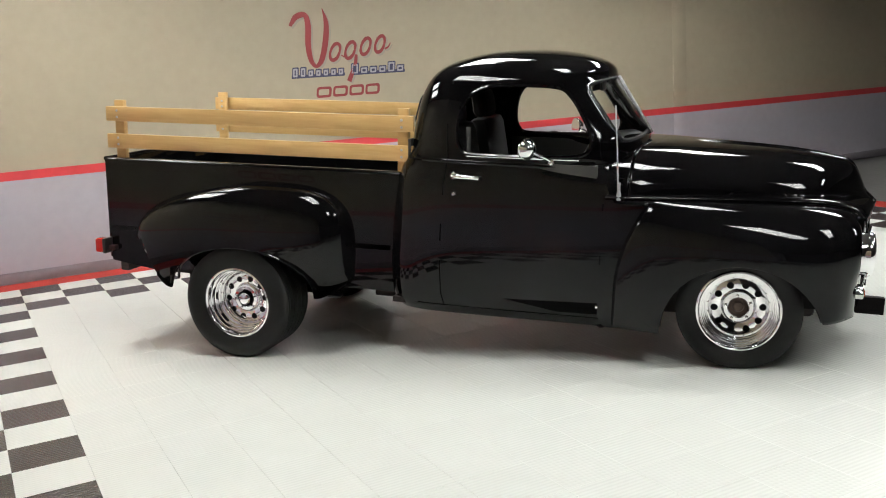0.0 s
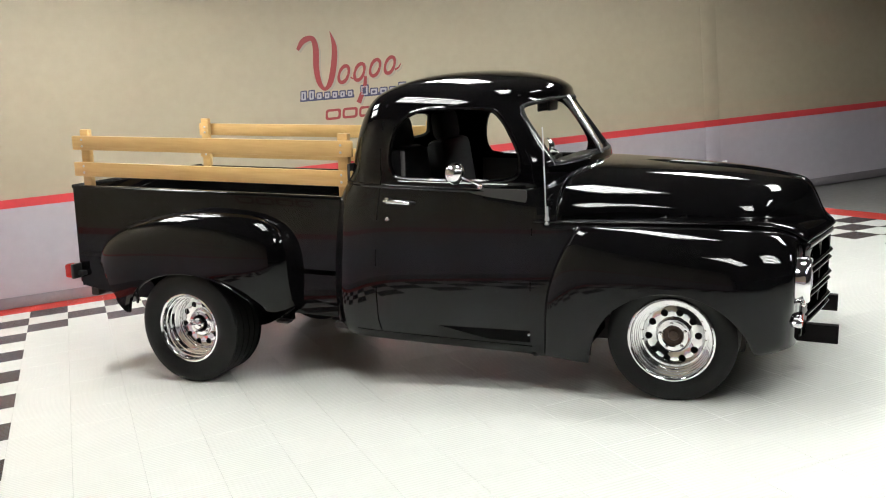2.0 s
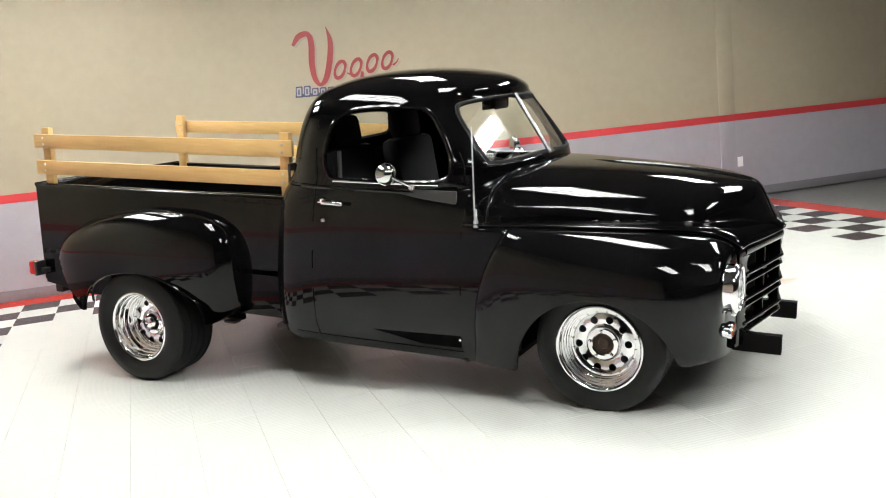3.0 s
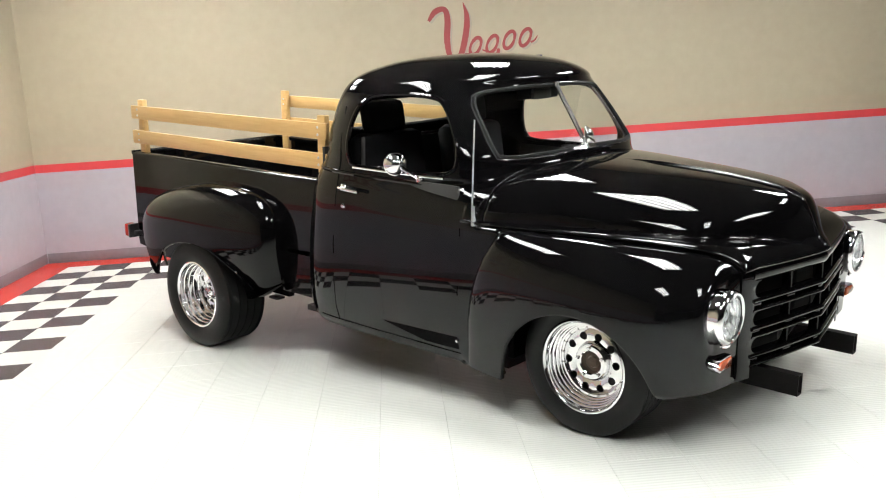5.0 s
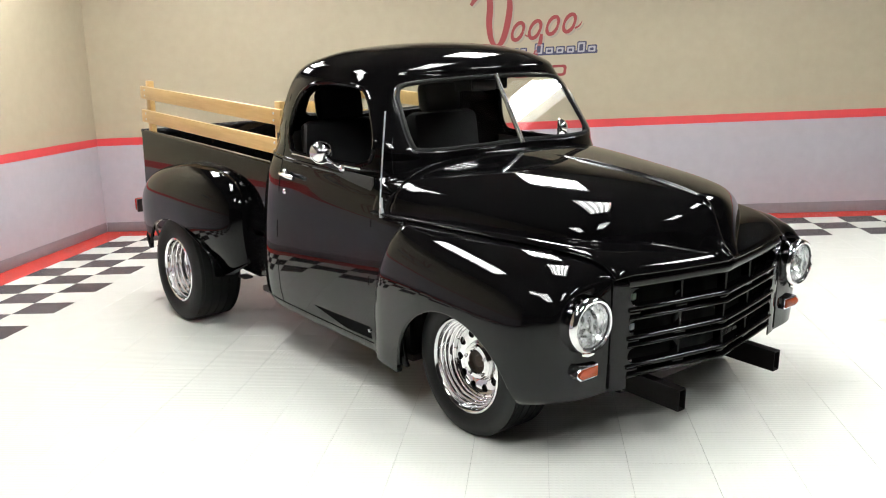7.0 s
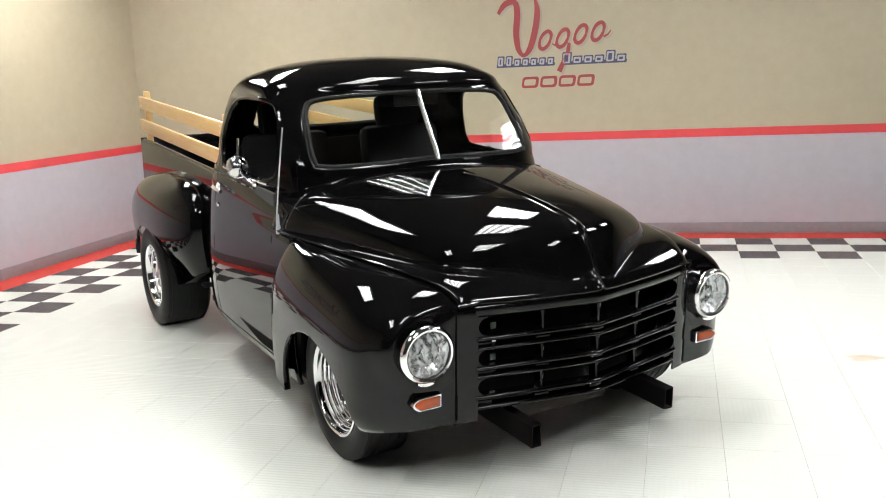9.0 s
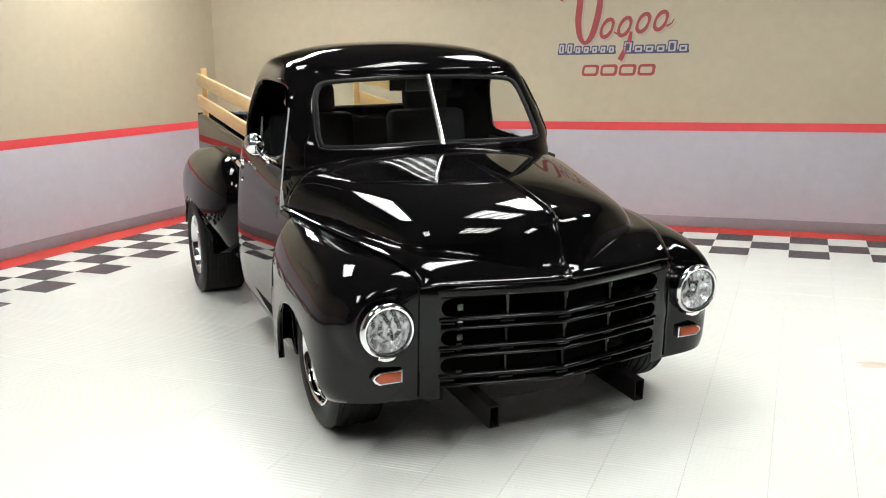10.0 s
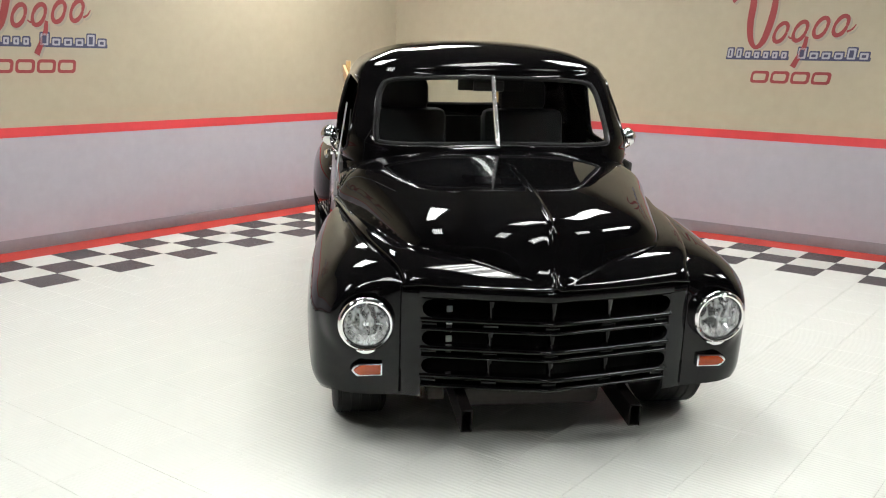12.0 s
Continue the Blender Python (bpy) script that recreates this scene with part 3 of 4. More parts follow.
def hood_point(f, u):
    """f along the hood from the windshield (0) to the grille (1), u from the centre line (0) to the crease (1)."""
    ex = HOOD_BACK + (HOOD_CORNER - HOOD_BACK) * f
    ey, ez = (float(np.interp(ex, CREASE_LINE[:, 0], CREASE_LINE[:, k])) for k in (1, 2))
    p = 2.55
    wide = min(0.985 * ey, float(np.interp(ex, PROW_LINE[:, 0], PROW_LINE[:, 1])))
    y = wide * math.sin(u / 0.8 * math.pi / 2) if u < 0.8 else wide + (ey - wide) * (u - 0.8) / 0.2
    u = y / ey
    point = smooth(0.75, 1.0, f)
    plan = (1 - point) * (1 - u * u) + point * (1 - u) ** 0.85
    x = ex + (HOOD_TIP - HOOD_CORNER) * f * plan
    back = max(0.0, 3.462 + 0.12 * (1 - min(1.0, y / 0.575)) ** 0.85 - x)
    shelf = 0.771 + 0.024 * (1 - math.exp(-back / 0.012)) + 0.052 * (1 - math.exp(-((back / 0.10) ** 1.5))) + 0.007 * smooth(0.9, 0.3, f)
    crown, width = float(np.interp(x, CROWN_LINE[:, 0], CROWN_LINE[:, 1])), float(np.interp(x, PROW_LINE[:, 0], PROW_LINE[:, 1]))
    width = min(width, 0.985 * ey)
    sunk = 0.05 * smooth(2.6, 3.2, x)
    q = min(1.0, y / width)
    prow = shelf - sunk + (crown - shelf + sunk) * (1 - q**p) ** (1 / p)
    soft = 0.006 + 0.060 * smooth(2.5, 3.15, x) * (1 - 0.65 * smooth(3.40, 3.54, x))
    z = 0.5 * (prow + shelf + math.sqrt((prow - shelf) ** 2 + soft * soft))
    z += (ez - z) * u**30 + 0.011 * math.exp(-((y / 0.010) ** 2)) * smooth(2.55, 2.8, x)
    return Vector((x, y, z))


def hood_sheet(f0, f1, ns, nu=120):
    bm = bmesh.new()
    rows = []
    across = [0.0, 0.002, 0.004, 0.006, 0.0085, 0.011, 0.014, 0.018] + [0.025 + 0.975 * k / nu for k in range(nu + 1)]
    for i in range(ns + 1):
        f = f0 + (f1 - f0) * (1 - (1 - i / ns) ** 1.6)
        half = [hood_point(f, u) for u in across]
        rows.append([Vector((p.x, -p.y, p.z)) for p in reversed(half[1:])] + half)
    sheet(bm, rows)
    return bm


HOOD_START = 0.098
hood = thicken(body_part("hood", hood_sheet(HOOD_START + 0.0045, 1.0, 130), PAINT, label="gloss black hood with a centre ridge", angle=70), 0.012)
thicken(body_part("cowl", hood_sheet(0.015, HOOD_START, 10), PAINT, label="gloss black cowl below the windshield", angle=70), 0.012)
trim("hood_lip", [Vector((p.x, math.copysign(p.y, k), p.z)) for k, p in ((k, hood_point(1.0, abs(k) / 24)) for k in range(-24, 25))], 0.006, PAINT, hood, False)

# --- front fenders: plan line at the side and front, and the crease that they rise to
F_PLAN = [(2.262, 0.822), (2.285, 0.860), (2.36, 0.886), (2.50, 0.906), (2.70, 0.924), (2.90, 0.933), (3.10, 0.937), (3.22, 0.931), (3.31, 0.908), (3.375, 0.862), (3.415, 0.799), (3.435, 0.735), (3.445, 0.67), (3.455, 0.577)]
F_INNER = [(2.262, 0.78, 0.83), (2.3, 0.778, 0.831), (2.37, 0.772, 0.832), (2.5, 0.759, 0.833), (2.7, 0.734, 0.837), (2.9, 0.702, 0.838), (3.1, 0.661, 0.837), (3.19, 0.639, 0.834), (3.26, 0.618, 0.829), (3.31, 0.602, 0.824), (3.345, 0.59, 0.817), (3.375, 0.579, 0.808), (3.41, 0.569, 0.793), (3.45, 0.561, 0.768)]


def arch(x, cx, half, base, height):
    d = (x - cx) / half
    return base + height * math.sqrt(1 - d * d) if abs(d) < 1 else None


def fender_tuck(x, z):
    """How far the fender's side is drawn in towards its lower edge."""
    return 0.014 * max(0.0, (0.56 - z) / 0.4) ** 2 + 0.022 * max(0.0, min(1.0, (x - 3.10) / 0.16)) * max(0.0, (0.36 - z) / 0.075) ** 2 * max(0.0, min(1.0, (3.44 - x) / 0.05))


def fender_side(x, z):
    ts = [k * 9 / 180 for k in range(181)]
    pts = [spline(F_PLAN, t) for t in ts]
    return float(np.interp(x, [p[0] for p in pts], [p[1] for p in pts])) - fender_tuck(x, z)


def front_fender(s):
    bm, rows = bmesh.new(), []
    ts = sorted([k * 13 / 130 for k in range(131)] + [2.99, 3.03, 3.045, 3.06, 3.08, 7.86, 7.875, 7.89, 7.92])
    for t in ts:
        (bx, by), (ix, iy, iz) = spline(F_PLAN, t), spline(F_INNER, t)
        a = arch(bx, 2.90, 0.39, 0.20, 0.356)
        foot = 0.168 if bx < 2.6 else 0.310 - 0.02 * min(1.0, max(0.0, (3.40 - bx) / 0.1))
        low = max(foot, a) if a else foot
        mid = 0.56
        row = []
        for k in range(4):
            # rolled lip of the opening
            row.append((bx - (0.0 if t < 9 else 0.02) * (3 - k) / 3, by - fender_tuck(bx, low) - 0.028 * (3 - k) / 3 * (1 if t < 11 else 0), low))
        for k in range(1, 15):
            f = k / 14
            z = low + (mid - low) * f if low < mid else low
            row.append((bx, by - fender_tuck(bx, z), z))
        z_from = max(low, mid)
        for k in range(1, 25):
            q, p = k / 24 * math.pi / 2, 2.25
            g, h = math.cos(q) ** (2 / p), math.sin(q) ** (2 / p)
            row.append((ix + (bx - ix) * g, iy + (by - iy) * g, z_from + (iz - z_from) * h))
        if bx < 2.80:
            lean = (2.80 - bx) / 0.538
            row = [(x + lean * 0.17 * max(0.0, (z - 0.35) / 0.49) ** 2, y, z) for x, y, z in row]
        if bx > 3.1:
            row = [(x + max(0.0, 3.432 - x) * 0.85 * smooth(0.185, 0.112, math.hypot(y - 0.712, z - 0.617)) * smooth(3.24, 3.34, x), y, z) for x, y, z in row]
        if t == 0:
            rows.append([Vector((x - 0.004, s * min(y, 0.80), z)) for x, y, z in row])
            rows.append([Vector((x - 0.004, s * (y - 0.010), z)) for x, y, z in row])
        rows.append([Vector((x, s * y, z)) for x, y, z in row])
    sheet(bm, rows)
    return bm


for s in sides():
    fender = thicken(body_part("front_fender", front_fender(s), PAINT, truck, "rounded gloss black front fender", 70), 0.008)
    rim = [(2.90 + 0.39 * math.cos(a), 0.20 + 0.356 * math.sin(a)) for a in (0.30 + (math.pi - 0.32) * k / 40 for k in range(41))]
    trim("arch_lip", [(x, s * (fender_side(x, z) - 0.009), z) for x, z in rim], 0.008, PAINT, fender, False)

# --- front panel and grille
G_SIDE, G_HALF = 0.575, 0.575


def front_x(y):
    return 3.458 + 0.118 * (1 - (abs(y) / G_HALF)) ** 0.85 if abs(y) < G_HALF else 3.458


def front_bar(z0, z1, y0, y1, depth, out, n=32):
    """A bar that follows the pointed front, with rounded upper and lower edges."""
    bm, rows = bmesh.new(), []
    for k in range(n + 1):
        y = y0 + (y1 - y0) * k / n
        x, h = front_x(y) + out, (z1 - z0) / 2
        c = (z0 + z1) / 2
        nose = min(0.02, h * 1.3)
        shape = [(-depth, h)] + [(nose * (math.cos(a) - 1), h * math.sin(a)) for a in (radians(90 - 22.5 * j) for j in range(9))] + [(-depth, -h)]
        rows.append([(x + dx, y, c + dz) for dx, dz in shape])
    grid = sheet(bm, rows, True)
    bm.faces.new(grid[0])
    bm.faces.new(grid[-1])
    return bm


def side_panel(s):
    """The upright panel between fender and grille; its inner edge rolls back into the opening."""
    bm, rows = bmesh.new(), []
    for k in range(25):
        z = 0.310 + 0.465 * k / 24
        top = max(0.0, (z - 0.735) / 0.04) ** 2 * 0.02
        rows.append([(front_x(y) - dx - top, s * y, z) for y, dx in ((0.582, 0.02), (0.578, 0.002), (0.572, 0.0), (0.55, 0.0), (0.53, 0.0), (0.515, 0.0), (0.4985, 0.0), (0.4975, 0.006))])
    sheet(bm, rows)
    return bm


for s in sides():
    body_part("front_panel", side_panel(s), PAINT, truck, "flat black panel beside the grille")
    body_part("panel_gap", block(bmesh.new(), 3.440, 3.4575, s * 0.577, s * 0.580, 0.325, 0.765), GAP_SHADE, truck)
    body_part("panel_gap", block(bmesh.new(), 3.440, 3.4595, s * 0.574, s * 0.583, 0.325, 0.425, 0.001), GAP_SHADE, truck)
grille = body_part("grille", front_bar(0.715, 0.770, -0.51, 0.51, 0.05, 0.004), PAINT, truck, "black pointed grille of stacked bars")
for z0, z1 in ((0.587, 0.645), (0.475, 0.528), (0.352, 0.412)):
    h = (z1 - z0)
    body_part("grille_bar", front_bar(z1 - 0.020, z1, -0.505, 0.505, 0.05, 0.008), PAINT, grille)
    body_part("grille_bar", front_bar(z0, z0 + 0.016, -0.50, 0.50, 0.05, 0.004), PAINT, grille)
    for y in (-0.47, -0.235, 0.0, 0.235, 0.47):
        w = 0.028 if abs(y) < 0.4 else 0.03
        body_part("grille_divider", front_bar(z0 + 0.010, z1 - 0.012, y - w, y + w, 0.03, -0.008, 6), PAINT, grille)
for z0, z1 in ((0.648, 0.714), (0.530, 0.586), (0.413, 0.474)):
    for y in (-0.235, 0.0, 0.235):
        bm = bmesh.new()
        rows = [[(front_x(y) + dx, y + dy, z) for dx, dy in ((-0.012, -w), (-0.008, 0.0), (-0.012, w), (-0.05, w), (-0.05, -w))] for z, w in ((z1 + 0.006, 0.011), (z1 - 0.006, 0.009), ((z0 + z1) / 2, 0.006), (z0 - 0.004, 0.004))]
        sheet(bm, rows, True)
        body_part("grille_divider", bm, PAINT, grille)


def end_plate(z0, z1, s):
    """Fills the corners of an opening so that its end is round."""
    bm, h, c = bmesh.new(), (z1 - z0) / 2, (z0 + z1) / 2
    inner, outer = [], []
    for k in range(17):
        a = -math.pi / 2 + math.pi * k / 16
        inner.append((0.497 - h + h * math.cos(a), c + h * math.sin(a)))
        q = max(abs(math.cos(a)), abs(math.sin(a)))
        outer.append((0.497 - h + (h + 0.010) * math.cos(a) / q, c + (h + 0.004) * math.sin(a) / q))
    rows = [[(front_x(y) + dx, s * y, z) for y, z in line] for line, dx in ((outer, -0.001), (inner, -0.001), (inner, -0.035))]
    sheet(bm, rows)
    return bm


for z0, z1 in ((0.646, 0.716), (0.529, 0.588), (0.412, 0.475)):
    for s in sides():
        body_part("grille_end", end_plate(z0, z1, s), PAINT, grille)
# Near-black sheet stands in for shade behind the openings; baffles added against stray light.
body_part("grille_shade_backing", front_bar(0.345, 0.76, -0.56, 0.56, 0.02, -0.122), GAP_SHADE, grille)
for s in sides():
    body_part("grille_shade_baffle", block(bmesh.new(), 3.33, 3.445, s * 0.560, s * 0.572, 0.345, 0.76), GAP_SHADE, grille)
body_part("radiator_support", block(bmesh.new(), 3.33, 3.36, -0.56, 0.56, 0.34, 0.80), GAP_SHADE, truck)
for z in (0.645, 0.582, 0.519, 0.463):
    body_part("clip", block(bmesh.new(), 3.394, 3.402, -0.391, -0.367, z - 0.013, z + 0.013, 0.003), WHITE_METAL, grille, "small bright clip behind the grille")

# --- lamps
for s in sides():
    at = Matrix.Translation((3.455, s * 0.712, 0.617))
    bm = bmesh.new()
    lathe(bm, [(0.098, -0.085), (0.104, -0.055), (0.107, -0.02), (0.106, 0.002), (0.109, 0.008), (0.1095, 0.020), (0.106, 0.030), (0.098, 0.036), (0.091, 0.034), (0.088, 0.026), (0.086, 0.018)], at, 56)
    lathe(bm, [(0.020, 0.0), (0.036, 0.004), (0.037, 0.014), (0.030, 0.020), (0.001, 0.021)], Matrix.Translation((3.455, s * 0.712, 0.508)) @ Matrix.Diagonal((1, 1, 0.42, 1)), 24)
    block(bm, 3.470, 3.494, s * 0.712 - 0.004, s * 0.712 + 0.004, 0.704, 0.722, 0.003)
    lamp = body_part("headlight", bm, CHROME, truck, "round headlight with a chrome bezel")
    bm = bmesh.new()
    lathe(bm, [(0.0885, 0.029), (0.0872, 0.030), (0.0855, 0.024)], at, 48)
    body_part("lens_gasket", bm, SATIN, lamp)
    bm = bmesh.new()
    lathe(bm, [(0.010, -0.050), (0.022, -0.046), (0.040, -0.034), (0.058, -0.016), (0.072, 0.002), (0.0868, 0.024)], at, 48)
    body_part("reflector", bm, SILVER, lamp, "bright mirror reflector bowl", 60)
    bm = bmesh.new()
    lathe(bm, [(0.001, 0.044), (0.03, 0.043), (0.06, 0.036), (0.0865, 0.026)], at, 40)
    ob = body_part("lens", bm, LENS, lamp, "clear fluted glass lens")
    ob.visible_shadow = False
    bm = bmesh.new()
    lathe(bm, [(0.001, 0.010), (0.014, 0.006), (0.017, -0.004), (0.013, -0.012), (0.008, -0.045)], at, 16)
    body_part("bulb_shield", bm, CHROME, lamp)
    bm = tube(bmesh.new(), [at @ Vector((0.004, y, 0.004 - 0.2 * abs(y))) for y in (-0.062, -0.03, 0.0, 0.03, 0.062)], 0.004, 6)
    body_part("shield_arm", bm, CHROME, lamp)
    # indicator, pointed towards the outside
    def plate(inset, x0, x1):
        bm = bmesh.new()
        y_in, y_out, c, h = 0.648 + inset, 0.772 - inset * 1.6, 0.423, 0.026 - inset
        outline = [(y_in, -h), (y_out - 0.026, -h), (y_out - 0.008, -h * 0.55), (y_out, 0), (y_out - 0.008, h * 0.55), (y_out - 0.026, h), (y_in, h)]
        rows = [[(x - (0.018 if abs(y - y_out) < 0.01 else 0.0), s * y, c + z) for y, z in outline] for x in (x0, x1)]
        rows.append([(x1 + 0.002, s * (0.71 + (y - 0.71) * 0.93), c + z * 0.86) for y, z in outline])
        grid = sheet(bm, rows, True)
        bm.faces.new(grid[-1])
        return bm
    signal = body_part("turn_signal", plate(0.0, 3.43, 3.462), CHROME, truck, "amber front indicator in a chrome frame")
    body_part("amber_lens", plate(0.006, 3.45, 3.468), AMBER, signal, "amber plastic lens")
    # bumper iron: a square tube, open at the end
    bm = bmesh.new()
    y, z0, z1 = s * 0.335, 0.225, 0.315
    for dy0, dy1, c0, c1 in ((-0.022, -0.017, z0, z1), (0.017, 0.022, z0, z1), (-0.017, 0.017, z0, z0 + 0.005), (-0.017, 0.017, z1 - 0.005, z1)):
        block(bm, 3.10, 3.63, y + dy0, y + dy1, c0, c1)
    iron = body_part("bumper_iron", bm, IRON, truck, "black square steel bumper bracket")
    body_part("bracket_core", block(bmesh.new(), 3.10, 3.50, y - 0.0165, y + 0.0165, z0 + 0.0055, z1 - 0.0055), GAP_SHADE, iron)

# --- rear fenders
R_TOP = [(0.0, 1.0, 0.0), (0.15, 1.0, 0.0), (0.30, 0.995, 0.003), (0.45, 0.975, 0.01), (0.60, 0.93, 0.025), (0.75, 0.85, 0.05), (0.88, 0.72, 0.075), (0.96, 0.50, 0.10), (1.0, 0.0, 0.13)]


def rear_fender(s):
    """A bulged pontoon on the bed's side; half a squared oval in plan that shrinks towards its crown."""
    bm, rows = bmesh.new(), []
    n = 2.7
    for k in range(131):
        q = math.pi * (1 - k / 130)
        cx, cy = math.cos(q), math.sin(q)
        r = (abs(cx) ** n + abs(cy) ** n) ** (-1 / n)
        px, py = r * cx, r * cy
        row = []
        x0 = 0.045 + 0.705 * px
        a = arch(x0, 0.125, 0.455, 0.165, 0.275)
        foot = 0.165
        low = max(foot, a) if a else foot
        if x0 < -0.34:
            low = 0.165 + 0.26 * min(1.0, (-0.34 - x0) / 0.22) ** 1.7
        if x0 > 0.58:
            low = 0.165 + 0.16 * min(1.0, max(0.0, (x0 - 0.60) / 0.21)) ** 1.6
        crown = 0.800 - 0.05 * max(0.0, -px) ** 2
        row.append((x0, 0.655 + max(0.0, 0.248 * py - 0.035), low + 0.002))
        row.append((x0, 0.655 + max(0.0, 0.248 * py - 0.015), low))
        for j in range(31):
            h = j / 30
            z = low + (crown - low) * math.sin(h * math.pi / 2) ** 0.9
            rel = max(0.0, (z - 0.42) / (crown - 0.42))
            shrink = max(0.0, 1 - rel**2.5) ** (1 / 2.3)
            tuck = (0.03 + 0.075 * min(1.0, max(0.0, (x0 - 0.22) / 0.35))) * max(0.0, (0.47 - z) / 0.3) ** 1.6
            row.append((0.045 + 0.13 * rel**2 + (0.705 - 0.03 * rel) * px * (0.35 * shrink + 0.65 * shrink**0.6), 0.655 + max(0.0, 0.248 * py * shrink - tuck * py), z))
        rows.append([Vector((x, s * y, z)) for x, y, z in row])
    sheet(bm, rows)
    return bm


for s in sides():
    fender = thicken(body_part("rear_fender", rear_fender(s), PAINT, truck, "bulging gloss black rear fender", 70), 0.008)
    trim("arch_lip", [(0.125 + 0.455 * math.cos(a), s * (0.893 - 0.10 * abs(math.cos(a)) ** 6), 0.165 + 0.275 * math.sin(a)) for a in (math.pi * k / 40 for k in range(2, 39))], 0.008, PAINT, fender, False)

# --- bed
BED0, BED1, BED_TOP, BED_LOW, BED_W = -0.885, 1.03, 0.893, 0.215, 0.66
bm = bmesh.new()
block(bm, BED0, BED1, -BED_W, BED_W, 0.44, 0.47)
bed = body_part("bed", bm, SATIN, truck, "steel pickup bed with stake pockets")


def bed_side(s):
    bm = bmesh.new()
    shape = [(0.0, 0.20), (0.0, 0.872), (-0.004, 0.885), (-0.018, 0.893), (-0.045, 0.893), (-0.055, 0.885), (-0.055, 0.865), (-0.03, 0.86), (-0.03, 0.20)]
    rows = []
    for k in range(25):
        x = BED0 + (BED1 - BED0) * k / 24
        rear = max(0.0, (-0.55 - x) / 0.33)
        lift = 0.045 * rear
        rows.append([(x, s * (BED_W + dy), z + (lift if z < 0.3 else 0)) for dy, z in shape])
    grid = sheet(bm, rows, True)
    bm.faces.new(grid[0])
    bm.faces.new(grid[-1])
    return bm


for s in sides():
    body_part("bed_side", bed_side(s), PAINT, bed, "black steel bed side with a rolled top", 50)
bm = block(bmesh.new(), BED1 - 0.03, BED1 - 0.002, -BED_W + 0.03, BED_W - 0.03, 0.22, 0.89, 0.006)
body_part("bed_front", bm, PAINT, bed)
gate = body_part("tailgate", block(bmesh.new(), BED0 - 0.02, BED0 + 0.012, -BED_W + 0.004, BED_W - 0.004, 0.26, 0.885, 0.008), PAINT, bed, "closed black tailgate")
body_part("tailgate_roll", tube(bmesh.new(), [(BED0 - 0.012, -BED_W + 0.004, 0.885), (BED0 - 0.012, BED_W - 0.004, 0.885)], 0.014, 10), PAINT, gate)
for s in sides():
    bm = block(bmesh.new(), -0.905, -0.880, s * 0.655, s * 0.735, 0.297, 0.393, 0.006)
    lamp = body_part("tail_lamp", bm, SATIN, truck, "square red tail lamp on a black bracket")
    body_part("red_lens", block(bmesh.new(), -0.962, -0.900, s * 0.660, s * 0.730, 0.300, 0.390, 0.014), RED_LENS, lamp, "red plastic lens")
    body_part("lamp_arm", block(bmesh.new(), -0.90, -0.84, s * 0.64, s * 0.70, 0.315, 0.345, 0.004), SATIN, lamp)
body_part("rear_crossmember", block(bmesh.new(), -0.86, -0.80, -0.62, 0.62, 0.17, 0.27, 0.006), UNDER, truck)

# --- chassis and underside
for s in sides():
    body_part("chassis_rail", block(bmesh.new(), -0.85, 3.20, s * 0.36, s * 0.43, 0.16, 0.28, 0.004), UNDER, truck, "dark steel chassis rail")
body_part("floor_pan", block(bmesh.new(), 1.03, 2.45, -0.76, 0.76, 0.17, 0.20), UNDER, truck, "dark underside of the cab")
body_part("engine_block", block(bmesh.new(), 2.45, 3.30, -0.30, 0.30, 0.16, 0.75, 0.03), UNDER, truck, "dark engine under the hood")
for s in sides():
    body_part("inner_fender", block(bmesh.new(), 2.40, 3.40, s * 0.47, s * 0.51, 0.33, 0.80), GAP_SHADE, truck)
    body_part("wheel_housing", block(bmesh.new(), -0.40, 0.62, s * 0.52, s * 0.56, 0.12, 0.70), GAP_SHADE, truck)
    body_part("splash_panel", block(bmesh.new(), 2.47, 2.50, s * 0.50, s * 0.79, 0.24, 0.70), GAP_SHADE, truck)
    body_part("step_bracket", block(bmesh.new(), 0.60, 0.68, s * 0.64, s * 0.70, 0.140, 0.155, 0.004), SATIN, truck, "small black step bracket ahead of the rear wheel")
bm = tube(bmesh.new(), [(0.108, -0.60, 0.315), (0.108, 0.60, 0.315)], 0.045, 12)
lathe(bm, [(0.001, -0.15), (0.08, -0.13), (0.13, 0), (0.08, 0.13), (0.001, 0.15)], Matrix.Translation((0.108, 0, 0.315)), 20)
part("rear_axle", bm, UNDER, truck, "dark rear axle")
part("front_axle", tube(bmesh.new(), [(2.888, -0.60, 0.25), (2.888, 0.60, 0.25)], 0.04, 12), UNDER, truck)
part("exhaust_pipe", tube(bmesh.new(), [(2.6, -0.25, 0.17), (1.4, -0.25, 0.20), (0.75, -0.30, 0.27)], 0.03, 10), UNDER, truck, "dark exhaust pipe")

# --- wheels
TAU = 2 * math.pi


